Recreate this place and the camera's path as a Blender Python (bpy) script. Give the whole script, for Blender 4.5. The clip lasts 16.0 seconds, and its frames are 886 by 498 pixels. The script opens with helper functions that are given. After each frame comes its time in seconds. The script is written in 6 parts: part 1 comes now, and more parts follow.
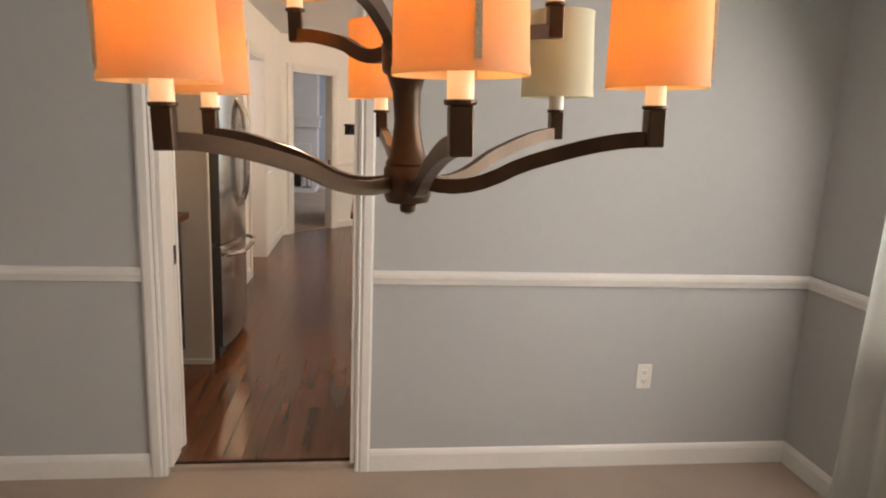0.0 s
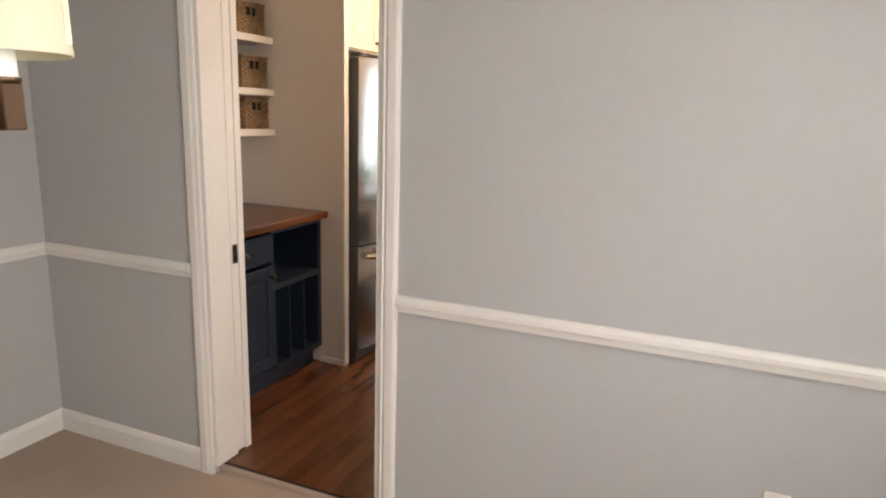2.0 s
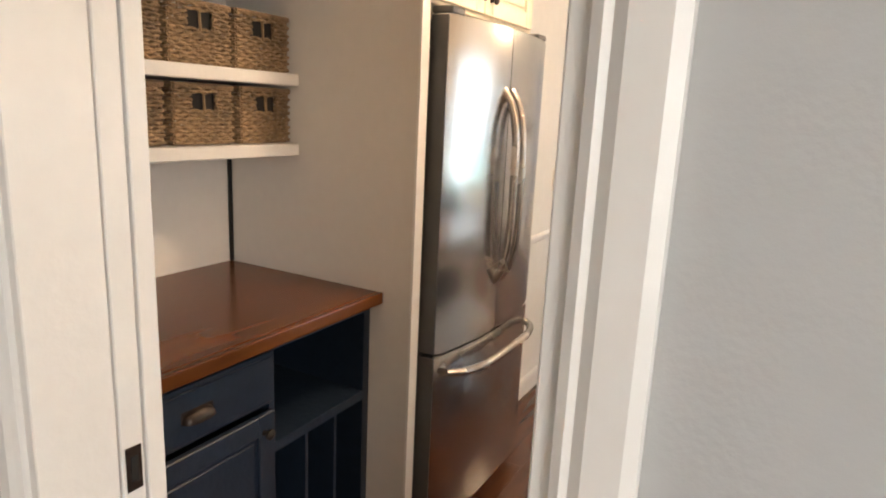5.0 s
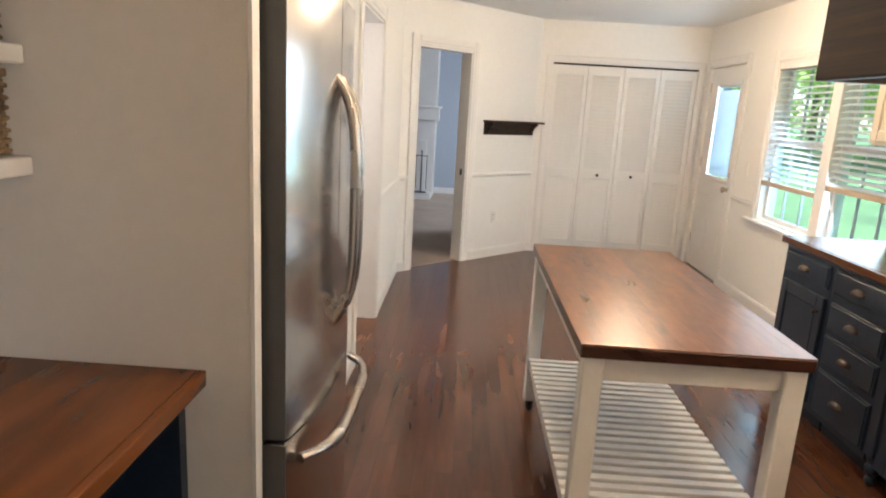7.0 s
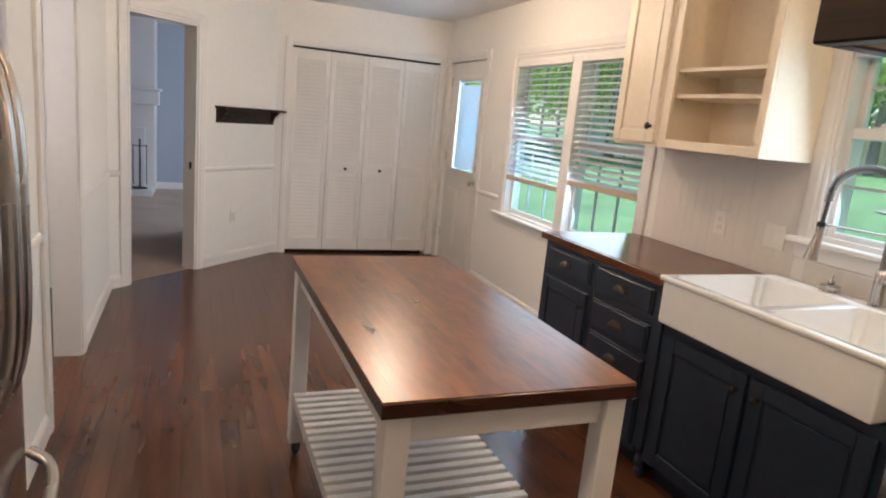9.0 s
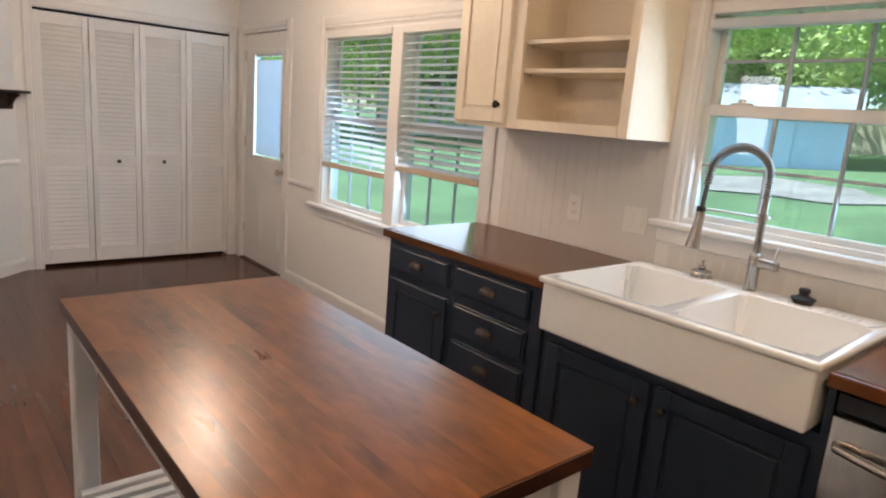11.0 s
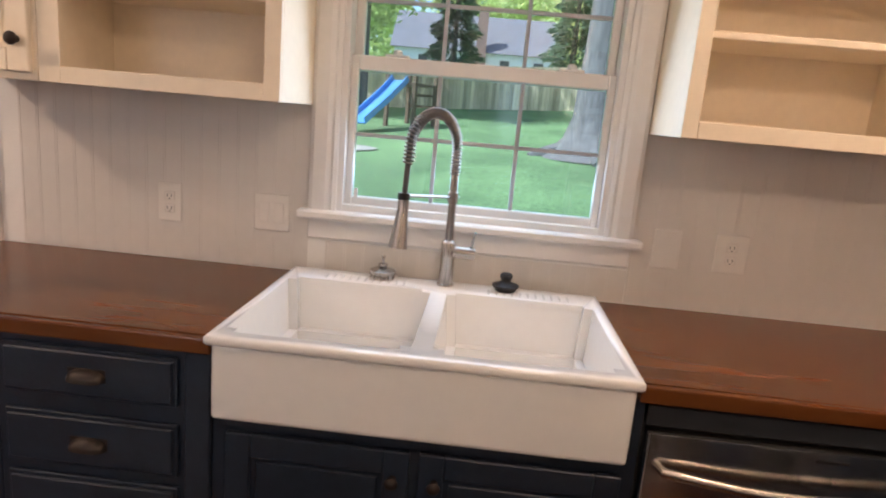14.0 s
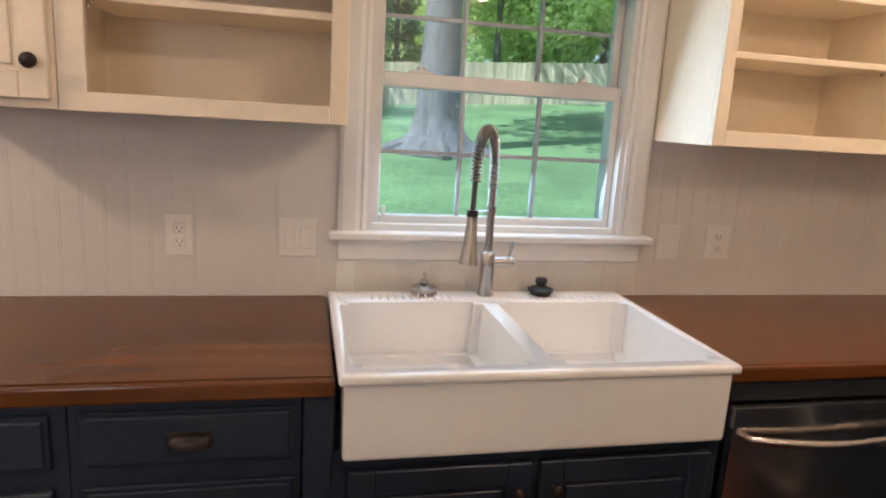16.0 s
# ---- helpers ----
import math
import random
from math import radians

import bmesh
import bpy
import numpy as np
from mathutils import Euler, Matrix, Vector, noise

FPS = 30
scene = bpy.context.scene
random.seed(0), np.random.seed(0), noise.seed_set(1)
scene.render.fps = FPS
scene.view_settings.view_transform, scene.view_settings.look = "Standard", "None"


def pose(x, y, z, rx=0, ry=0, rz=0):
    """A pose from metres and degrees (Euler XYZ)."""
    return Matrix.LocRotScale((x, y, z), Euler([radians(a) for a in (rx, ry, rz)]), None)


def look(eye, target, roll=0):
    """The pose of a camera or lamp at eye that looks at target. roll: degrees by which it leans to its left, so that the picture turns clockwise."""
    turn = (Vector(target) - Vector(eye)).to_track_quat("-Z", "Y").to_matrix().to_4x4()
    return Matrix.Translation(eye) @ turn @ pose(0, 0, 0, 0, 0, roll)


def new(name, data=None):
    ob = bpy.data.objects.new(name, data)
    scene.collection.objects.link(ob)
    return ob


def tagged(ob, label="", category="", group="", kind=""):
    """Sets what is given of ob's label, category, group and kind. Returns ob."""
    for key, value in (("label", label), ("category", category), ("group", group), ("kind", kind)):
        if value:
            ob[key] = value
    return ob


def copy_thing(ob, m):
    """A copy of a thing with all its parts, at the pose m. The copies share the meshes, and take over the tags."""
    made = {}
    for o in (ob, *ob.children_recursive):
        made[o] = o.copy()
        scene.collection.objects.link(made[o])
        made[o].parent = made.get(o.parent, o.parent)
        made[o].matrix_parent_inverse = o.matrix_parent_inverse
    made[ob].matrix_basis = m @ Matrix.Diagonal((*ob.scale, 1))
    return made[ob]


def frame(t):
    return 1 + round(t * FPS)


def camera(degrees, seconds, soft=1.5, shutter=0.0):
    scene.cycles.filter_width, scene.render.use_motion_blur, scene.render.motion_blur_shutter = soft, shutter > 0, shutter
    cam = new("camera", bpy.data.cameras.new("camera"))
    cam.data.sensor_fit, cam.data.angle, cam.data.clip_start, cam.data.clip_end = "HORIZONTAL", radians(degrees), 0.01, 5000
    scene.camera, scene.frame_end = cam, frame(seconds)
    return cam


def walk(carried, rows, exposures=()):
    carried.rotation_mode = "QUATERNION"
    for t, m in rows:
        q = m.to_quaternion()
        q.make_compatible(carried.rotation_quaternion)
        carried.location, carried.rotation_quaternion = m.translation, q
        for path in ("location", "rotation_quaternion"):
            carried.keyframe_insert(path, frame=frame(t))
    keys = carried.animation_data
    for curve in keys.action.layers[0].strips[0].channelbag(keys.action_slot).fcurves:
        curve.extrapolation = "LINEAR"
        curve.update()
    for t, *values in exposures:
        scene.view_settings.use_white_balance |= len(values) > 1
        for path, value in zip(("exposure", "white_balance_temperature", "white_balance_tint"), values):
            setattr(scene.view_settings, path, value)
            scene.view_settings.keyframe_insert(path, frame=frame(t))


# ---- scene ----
cam = camera(69.7, 16.0, soft=2.0)
PATH = [
    (0, (-0.018, 0.068, 1.47), (0.223, 2.015, 1.081), 2.4),
    (0.5, (0.274, 0.141, 1.461), (0.447, 2.085, 1.028), 4.6),
    (1, (0.565, 0.308, 1.483), (0.477, 2.257, 1.04), 3.5),
    (1.5, (0.865, 0.492, 1.479), (0.195, 2.328, 1.057), 2.6),
    (2, (0.952, 0.751, 1.48), (0.205, 2.558, 1.06), 1.8),
    (2.5, (0.904, 1.024, 1.483), (0.06, 2.783, 1.046), 6.4),
    (3, (0.85, 1.277, 1.478), (-0.298, 2.863, 1.07), 2.9),
    (5.5, (-0.154, 2.285, 1.503), (-0.905, 4.083, 1.053), 2.6),
    (6, (-0.361, 2.31, 1.525), (-0.588, 4.241, 1.058), 5.3),
    (6.5, (-0.472, 2.371, 1.508), (-0.61, 4.318, 1.069), 6.2),
    (7, (-0.482, 2.516, 1.505), (-0.536, 4.467, 1.068), 3.3),
    (7.5, (-0.487, 2.649, 1.487), (-0.241, 4.591, 1.076), 4.9),
    (8, (-0.55, 2.76, 1.504), (0.031, 4.631, 1.106), 7.7),
    (8.5, (-0.525, 2.89, 1.484), (0.142, 4.733, 1.083), 6.4),
    (11, (-0.425, 3.592, 1.467), (0.847, 5.08, 1.056), 4.6),
    (11.5, (-0.261, 3.727, 1.466), (1.193, 5.035, 1.049), 4.0),
    (12, (-0.193, 3.875, 1.471), (1.449, 4.938, 1.054), 3.9),
    (12.5, (-0.159, 4.089, 1.468), (1.673, 4.769, 1.04), 5.3),
    (13, (-0.137, 4.212, 1.468), (1.741, 4.761, 1.056), 6.2),
    (13.5, (-0.033, 4.346, 1.455), (1.884, 4.742, 1.042), 2.8),
    (14, (0.025, 4.473, 1.444), (1.977, 4.583, 1.024), 5.0),
    (14.5, (-0.038, 4.621, 1.471), (1.906, 4.383, 1.068), 5.5),
    (15, (-0.088, 4.76, 1.492), (1.852, 4.471, 1.103), 6.2),
    (15.5, (-0.029, 4.934, 1.476), (1.919, 4.687, 1.097), 3.8),
    (16, (0.05, 5.108, 1.462), (1.962, 4.679, 1.061), 3.4),
]
walk(cam, [(t, look(eye, target, roll)) for t, eye, target, roll in PATH], [(0.0, 1.0, 7500, 20), (0.5, 1.12, 7250, 18), (1.0, 1.22, 7150, 16), (2.0, 1.24, 7150, 20), (3.0, 1.42, 7300, 24), (5.5, 1.45, 6700, 14), (7.0, 1.48, 6300, 12), (8.5, 1.08, 6100, 15), (11.0, 0.87, 6150, 17), (12.0, 0.84, 6250, 18), (12.5, 0.86, 6350, 24), (13.5, 0.83, 6250, 24), (16.0, 0.84, 6150, 20)])



# ---- light ----
world = bpy.data.worlds.new("daylight")
scene.world = world
world.use_nodes = True
SUN_EL, SUN_AZ = radians(53), radians(-24)      # azimuth clockwise from +y
sky = world.node_tree.nodes.new("ShaderNodeTexSky")
sky.sky_type, sky.sun_disc, sky.sun_elevation, sky.sun_rotation = "NISHITA", False, SUN_EL, SUN_AZ
bg = world.node_tree.nodes["Background"]
bg.inputs[1].default_value = 0.15
world.node_tree.links.new(sky.outputs[0], bg.inputs[0])

SUN_WAY = Vector((math.cos(SUN_EL) * math.sin(SUN_AZ), math.cos(SUN_EL) * math.cos(SUN_AZ), math.sin(SUN_EL)))
sun = new("sun", bpy.data.lights.new("sun", "SUN"))
sun.data.energy, sun.data.angle, sun.data.color = 4.6, radians(0.6), (1.0, 0.96, 0.90)
sun.matrix_world = look(SUN_WAY * 60, (0, 0, 0))


def area_lamp(name, place, target, width, height, watts, colour):
    lamp = new(name, bpy.data.lights.new(name, "AREA"))
    lamp.data.shape, lamp.data.size, lamp.data.size_y = "RECTANGLE", width, height
    lamp.data.energy, lamp.data.color = watts, colour
    lamp.matrix_world = look(place, target)
    return lamp


def bulb_light(name, place, watts, colour, radius):
    lamp = new(name, bpy.data.lights.new(name, "POINT"))
    lamp.data.energy, lamp.data.color, lamp.data.shadow_soft_size = watts, colour, radius
    lamp.location = place
    return lamp


DAY, WARM = (0.66, 0.85, 1.0), (1.0, 0.74, 0.48)
area_lamp("sink_window_light", (1.918, 4.512, 1.53), (0.0, 4.512, 0.9), 0.76, 0.70, 3.2, DAY)
area_lamp("breakfast_window_light", (1.925, 6.97, 1.36), (0.0, 7.2, 0.9), 1.66, 1.10, 9.5, DAY)
area_lamp("door_window_light", (2.14, 8.8, 1.4), (0.0, 8.8, 1.0), 0.5, 0.85, 7, DAY)
area_lamp("dining_window_light", (2.05, 0.93, 1.45), (0.0, 0.9, 0.2), 2.3, 1.3, 42, (0.98, 0.97, 0.95))
# no windows here: two area lamps added to fill family room and hall
area_lamp("family_window_light", (2.4, 11.6, 1.5), (-1.0, 12.4, 1.0), 1.6, 1.3, 55, (0.82, 0.91, 1.0))
area_lamp("hall_window_light", (-2.15, 6.4, 1.6), (-1.0, 6.4, 1.2), 0.8, 1.2, 11, (1.0, 0.93, 0.88))
LAMPS = ((0.78, 7.08, 27), (1.10, 3.40, 10), (-0.20, 4.00, 17))
for lx, ly, watts in LAMPS:
    bulb_light("ceiling_light_bulb", (lx, ly, 2.29), watts, WARM, 0.07)
# unseen hood lamp, added to brighten the nook panel and island front
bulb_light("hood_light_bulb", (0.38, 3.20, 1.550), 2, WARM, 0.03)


# ---- materials ----
def surface(name, base, rough=0.5, metal=0.0, grain=(40.0, 0.06), stain=(1.3, 0.08), bump=(90.0, 0.05), stretch=(1, 1, 1), coat=0.0, per_piece=0.0, rough_var=0.1, tint=None):
    """A principled material with colour variation at two scales, uneven gloss and a fine relief."""
    m = bpy.data.materials.new(name)
    m.use_nodes = True
    nt = m.node_tree
    n, link = nt.nodes, nt.links.new
    p = n["Principled BSDF"]
    co = n.new("ShaderNodeTexCoord")
    mp = n.new("ShaderNodeMapping")
    mp.inputs["Scale"].default_value = stretch
    link(co.outputs["Object"], mp.inputs["Vector"])
    def noise_at(scale, detail=4.0):
        x = n.new("ShaderNodeTexNoise")
        x.inputs["Scale"].default_value, x.inputs["Detail"].default_value = scale, detail
        link(mp.outputs[0], x.inputs["Vector"])
        return x
    fine, wide, relief = noise_at(grain[0]), noise_at(stain[0], 3.0), noise_at(bump[0], 3.0)
    lo, hi = [c * (1 - grain[1] - stain[1]) for c in base], [min(1.0, c * (1 + grain[1] + stain[1])) for c in (tint or base)]
    add = n.new("ShaderNodeMath")
    add.operation = "MULTIPLY_ADD"
    k = grain[1] / max(1e-6, grain[1] + stain[1])
    add.inputs[1].default_value = k
    link(fine.outputs["Fac"], add.inputs[0])
    sc = n.new("ShaderNodeMath")
    sc.operation = "MULTIPLY"
    sc.inputs[1].default_value = 1 - k
    link(wide.outputs["Fac"], sc.inputs[0])
    link(sc.outputs[0], add.inputs[2])
    last = add
    if per_piece:
        info = n.new("ShaderNodeObjectInfo")
        mix = n.new("ShaderNodeMath")
        mix.operation = "MULTIPLY_ADD"
        mix.inputs[1].default_value = per_piece
        link(info.outputs["Random"], mix.inputs[0])
        sub = n.new("ShaderNodeMath")
        sub.operation = "SUBTRACT"
        sub.inputs[1].default_value = per_piece / 2
        link(add.outputs[0], sub.inputs[0])
        link(sub.outputs[0], mix.inputs[2])
        last = mix
        # every piece takes its grain from another place
        shift = n.new("ShaderNodeVectorMath")
        shift.operation = "SCALE"
        shift.inputs["Scale"].default_value = 37.0
        cx = n.new("ShaderNodeCombineXYZ")
        for s in range(3):
            link(info.outputs["Random"], cx.inputs[s])
        link(cx.outputs[0], shift.inputs[0])
        link(shift.outputs[0], mp.inputs["Location"])
    ramp = n.new("ShaderNodeValToRGB")
    ramp.color_ramp.elements[0].position, ramp.color_ramp.elements[1].position = 0.25, 0.75
    ramp.color_ramp.elements[0].color, ramp.color_ramp.elements[1].color = (*lo, 1), (*hi, 1)
    link(last.outputs[0], ramp.inputs[0])
    link(ramp.outputs[0], p.inputs["Base Color"])
    rr = n.new("ShaderNodeMapRange")
    rr.inputs["To Min"].default_value, rr.inputs["To Max"].default_value = max(0.02, rough - rough_var), min(1.0, rough + rough_var)
    link(wide.outputs["Fac"], rr.inputs["Value"])
    link(rr.outputs[0], p.inputs["Roughness"])
    p.inputs["Metallic"].default_value = metal
    p.inputs["Coat Weight"].default_value, p.inputs["Coat Roughness"].default_value = coat, 0.12
    b = n.new("ShaderNodeBump")
    b.inputs["Strength"].default_value, b.inputs["Distance"].default_value = bump[1], 0.01
    link(relief.outputs["Fac"], b.inputs["Height"])
    link(b.outputs[0], p.inputs["Normal"])
    return m


def through_leaf(m, colour, share):
    """Lets part of the light through a thin leaf."""
    nt = m.node_tree
    t, mix = nt.nodes.new("ShaderNodeBsdfTranslucent"), nt.nodes.new("ShaderNodeMixShader")
    t.inputs[0].default_value = (*colour, 1)
    mix.inputs[0].default_value = share
    nt.links.new(nt.nodes["Principled BSDF"].outputs[0], mix.inputs[1])
    nt.links.new(t.outputs[0], mix.inputs[2])
    nt.links.new(mix.outputs[0], nt.nodes["Material Output"].inputs[0])


def glowing(name, colour, strength, base=(0.8, 0.8, 0.8)):
    m = bpy.data.materials.new(name)
    m.use_nodes = True
    p = m.node_tree.nodes["Principled BSDF"]
    p.inputs["Base Color"].default_value = (*base, 1)
    p.inputs["Roughness"].default_value = 0.8
    p.inputs["Emission Color"].default_value, p.inputs["Emission Strength"].default_value = (*colour, 1), strength
    return m


def pane_glass(name):
    m = bpy.data.materials.new(name)
    m.use_nodes = True
    nt = m.node_tree
    nt.nodes.remove(nt.nodes["Principled BSDF"])
    clear, gloss, mix = (nt.nodes.new(k) for k in ("ShaderNodeBsdfTransparent", "ShaderNodeBsdfGlossy", "ShaderNodeMixShader"))
    # cyan tint puts the cool cast of the daylight into the glass colour
    clear.inputs[0].default_value = (0.85, 0.97, 1.0, 1)
    gloss.inputs["Roughness"].default_value = 0.01
    mix.inputs[0].default_value = 0.05
    nt.links.new(clear.outputs[0], mix.inputs[1])
    nt.links.new(gloss.outputs[0], mix.inputs[2])
    nt.links.new(mix.outputs[0], nt.nodes["Material Output"].inputs[0])
    return m


M_GREY = surface("grey_wall_paint", (0.43, 0.435, 0.435), 0.7, bump=(160, 0.08), grain=(25, 0.02), stain=(0.9, 0.035))
M_WHITEWALL = surface("white_wall_paint", (0.78, 0.765, 0.73), 0.6, bump=(160, 0.08), grain=(25, 0.02), stain=(0.9, 0.03))
# wall white darkened: backsplash shade is put into the beadboard colour
M_BEAD = surface("off_white_beadboard_paint", (0.66, 0.63, 0.585), 0.5, bump=(160, 0.06), grain=(25, 0.02), stain=(0.9, 0.03))
# wall grey lightened and warmed: missing light is put into the panel's colour
M_PANEL = surface("warm_grey_panel_paint", (0.66, 0.62, 0.57), 0.6, bump=(160, 0.08), grain=(25, 0.02), stain=(0.9, 0.03))
M_TRIM = surface("white_trim_paint", (0.74, 0.72, 0.69), 0.38, bump=(60, 0.06), grain=(30, 0.02), stain=(2.2, 0.04))
M_CEIL = surface("ceiling_paint", (0.74, 0.74, 0.72), 0.85, bump=(120, 0.25), grain=(60, 0.04), stain=(0.8, 0.03))
M_CABWHITE = surface("cream_cabinet_paint", (0.86, 0.75, 0.58), 0.42, bump=(45, 0.07), grain=(35, 0.03), stain=(3, 0.05))
M_NAVY = surface("navy_cabinet_paint", (0.012, 0.021, 0.037), 0.40, bump=(55, 0.09), grain=(30, 0.15), stain=(3.5, 0.15), rough_var=0.08)
# darker navy for toe kicks and the strip above the dishwasher door
M_NAVYDARK = surface("navy_cabinet_inside", (0.008, 0.011, 0.016), 0.6, bump=(55, 0.05))
M_COUNTER = surface("stained_wood_counter", (0.074, 0.022, 0.006), 0.22, stretch=(3, 0.6, 3), grain=(5, 0.16), stain=(2.0, 0.20), bump=(30, 0.02), coat=0.04, rough_var=0.06, tint=(0.150, 0.050, 0.013))
M_STAVE = surface("stained_butcher_block", (0.072, 0.022, 0.006), 0.29, stretch=(3, 1.1, 3), grain=(9, 0.22), stain=(2.6, 0.26), bump=(26, 0.03), coat=0.0, per_piece=0.10, rough_var=0.04, tint=(0.185, 0.067, 0.018))
M_TOPEDGE = surface("dark_butcher_block_edge", (0.042, 0.015, 0.008), 0.3, stretch=(2, 2, 9), grain=(9, 0.4), stain=(2.5, 0.3), bump=(26, 0.04), coat=0.3)
M_PLANK = surface("dark_stained_floor", (0.060, 0.023, 0.011), 0.20, stretch=(4, 0.5, 4), grain=(5, 0.16), stain=(1.6, 0.25), bump=(20, 0.02), coat=0.0, per_piece=0.06, rough_var=0.05, tint=(0.112, 0.043, 0.020))
M_SUBFLOOR = surface("dark_floor_joint", (0.012, 0.006, 0.004), 0.7)
M_CARPET = surface("beige_carpet", (0.52, 0.41, 0.33), 0.97, grain=(260, 0.18), stain=(2.4, 0.10), bump=(420, 0.9))
M_STEEL = surface("brushed_steel", (0.60, 0.585, 0.56), 0.19, metal=1.0, stretch=(1.0, 1.0, 0.02), grain=(300, 0.08), stain=(1.2, 0.05), bump=(380, 0.015), rough_var=0.06)
M_NICKEL = surface("brushed_nickel", (0.50, 0.46, 0.42), 0.26, metal=1.0, grain=(120, 0.05), stain=(4, 0.04), bump=(150, 0.01))
M_DARKSIDE = surface("dark_appliance_side", (0.07, 0.07, 0.07), 0.45, bump=(200, 0.1))
M_BLACK = surface("black_metal", (0.012, 0.011, 0.011), 0.45, bump=(120, 0.05))
# near-black; carries painted shade in closet, slot, edge pull and basket holes
M_NEARBLACK = surface("dark_gap", (0.01, 0.009, 0.008), 0.9)
M_BRONZE = surface("oil_rubbed_bronze", (0.035, 0.024, 0.018), 0.38, metal=0.5, grain=(25, 0.2), stain=(6, 0.2), bump=(60, 0.03))
M_SPRING = surface("dull_steel_spring", (0.24, 0.22, 0.20), 0.35, metal=1.0)
M_LAMPBRONZE = surface("brown_chandelier_bronze", (0.070, 0.036, 0.018), 0.38, metal=0.55, grain=(25, 0.2), stain=(6, 0.2), bump=(60, 0.03))
M_PORCELAIN = surface("white_fireclay", (0.84, 0.83, 0.80), 0.08, grain=(30, 0.015), stain=(3, 0.02), bump=(20, 0.01), coat=0.5, rough_var=0.04)
M_PLASTIC = surface("white_plastic", (0.76, 0.73, 0.68), 0.4, grain=(40, 0.02), stain=(6, 0.02), bump=(60, 0.02))
M_DARKWOOD = surface("dark_walnut_wood", (0.018, 0.010, 0.006), 0.42, stretch=(0.5, 0.5, 14), grain=(8, 0.35), stain=(2, 0.3), bump=(20, 0.04), tint=(0.032, 0.018, 0.010))
M_WICKER = surface("seagrass_wicker", (0.17, 0.108, 0.056), 0.75, grain=(60, 0.35), stain=(9, 0.35), bump=(160, 0.5), tint=(0.28, 0.185, 0.10))
for oiled, gloss in ((M_DARKWOOD, 0.22), (M_COUNTER, 0.35), (M_STAVE, 0.38)):
    oiled.node_tree.nodes["Principled BSDF"].inputs["Specular IOR Level"].default_value = gloss
M_GLASS = pane_glass("window_glass")
M_BLUEGREY = surface("blue_grey_wall_paint", (0.36, 0.40, 0.46), 0.7, bump=(160, 0.08), grain=(25, 0.02), stain=(0.9, 0.03))
# white slats greyed and blued: their dimness against the window is painted in
M_BLIND = surface("white_blind_slat", (0.56, 0.60, 0.64), 0.45, grain=(30, 0.02), stain=(3, 0.03))
M_TANRAIL = surface("blind_bottom_rail", (0.50, 0.38, 0.27), 0.5, grain=(30, 0.04), stain=(3, 0.05))
M_CURTAIN = surface("sheer_curtain_cloth", (0.82, 0.82, 0.80), 0.9, grain=(300, 0.04), stain=(2, 0.03), bump=(400, 0.3))
through_leaf(M_CURTAIN, (0.86, 0.86, 0.84), 0.55)
M_SHADEOFF = surface("ivory_shade_cloth", (0.72, 0.70, 0.56), 0.9, grain=(300, 0.04), stain=(4, 0.03), bump=(300, 0.03))
through_leaf(M_SHADEOFF, (0.8, 0.76, 0.6), 0.4)
M_BRASS = surface("satin_nickel_knob", (0.55, 0.48, 0.38), 0.3, metal=1.0, bump=(90, 0.02))
M_LAWN = surface("lawn_grass", (0.058, 0.150, 0.062), 0.9, grain=(14, 0.35), stain=(0.6, 0.30), bump=(40, 0.9), tint=(0.14, 0.23, 0.095))
M_GRAVEL = surface("pale_gravel", (0.30, 0.27, 0.24), 0.95, grain=(9, 0.3), stain=(1.2, 0.3), bump=(20, 1.0))
M_BARK = surface("grey_bark", (0.15, 0.14, 0.135), 0.95, stretch=(5, 5, 0.7), grain=(4, 0.3), stain=(1.0, 0.25), bump=(5, 0.9))
M_LEAF = surface("spring_leaves", (0.22, 0.34, 0.12), 0.6, grain=(3, 0.3), stain=(0.35, 0.35), tint=(0.58, 0.66, 0.32))
through_leaf(M_LEAF, (0.72, 0.86, 0.36), 0.6)
M_CONIFER = surface("conifer_needles", (0.11, 0.19, 0.125), 0.7, grain=(3, 0.3), stain=(0.5, 0.3))
through_leaf(M_CONIFER, (0.18, 0.30, 0.17), 0.4)
M_FENCE = surface("weathered_fence_board", (0.60, 0.49, 0.34), 0.85, stretch=(6, 6, 0.6), grain=(6, 0.2), stain=(0.8, 0.25), bump=(12, 0.3), per_piece=0.3)
M_SIDING = surface("pale_blue_siding", (0.58, 0.72, 0.86), 0.7, grain=(8, 0.05), stain=(0.7, 0.08))
M_WHITESIDE = surface("white_siding", (0.70, 0.72, 0.72), 0.7, grain=(8, 0.04), stain=(0.7, 0.06))
M_BRICK = surface("weathered_brick", (0.27, 0.16, 0.13), 0.9, grain=(9, 0.25), stain=(1.2, 0.2), bump=(14, 0.5))
# trim white greyed so that the backlit look sits in the muntins' colour
M_MUNTIN = surface("pale_grey_window_grille", (0.42, 0.44, 0.47), 0.45, grain=(30, 0.02), stain=(3, 0.03))
M_PALEROOF = surface("pale_shed_shingle", (0.46, 0.45, 0.46), 0.9, grain=(9, 0.2), stain=(1, 0.2), bump=(14, 0.5))
M_SHINGLE = surface("grey_roof_shingle", (0.17, 0.16, 0.17), 0.9, grain=(9, 0.25), stain=(1, 0.2), bump=(14, 0.5))
M_BLUEPLASTIC = surface("blue_slide_plastic", (0.09, 0.28, 0.60), 0.4)
M_TIMBER = surface("play_set_timber", (0.13, 0.085, 0.05), 0.8)
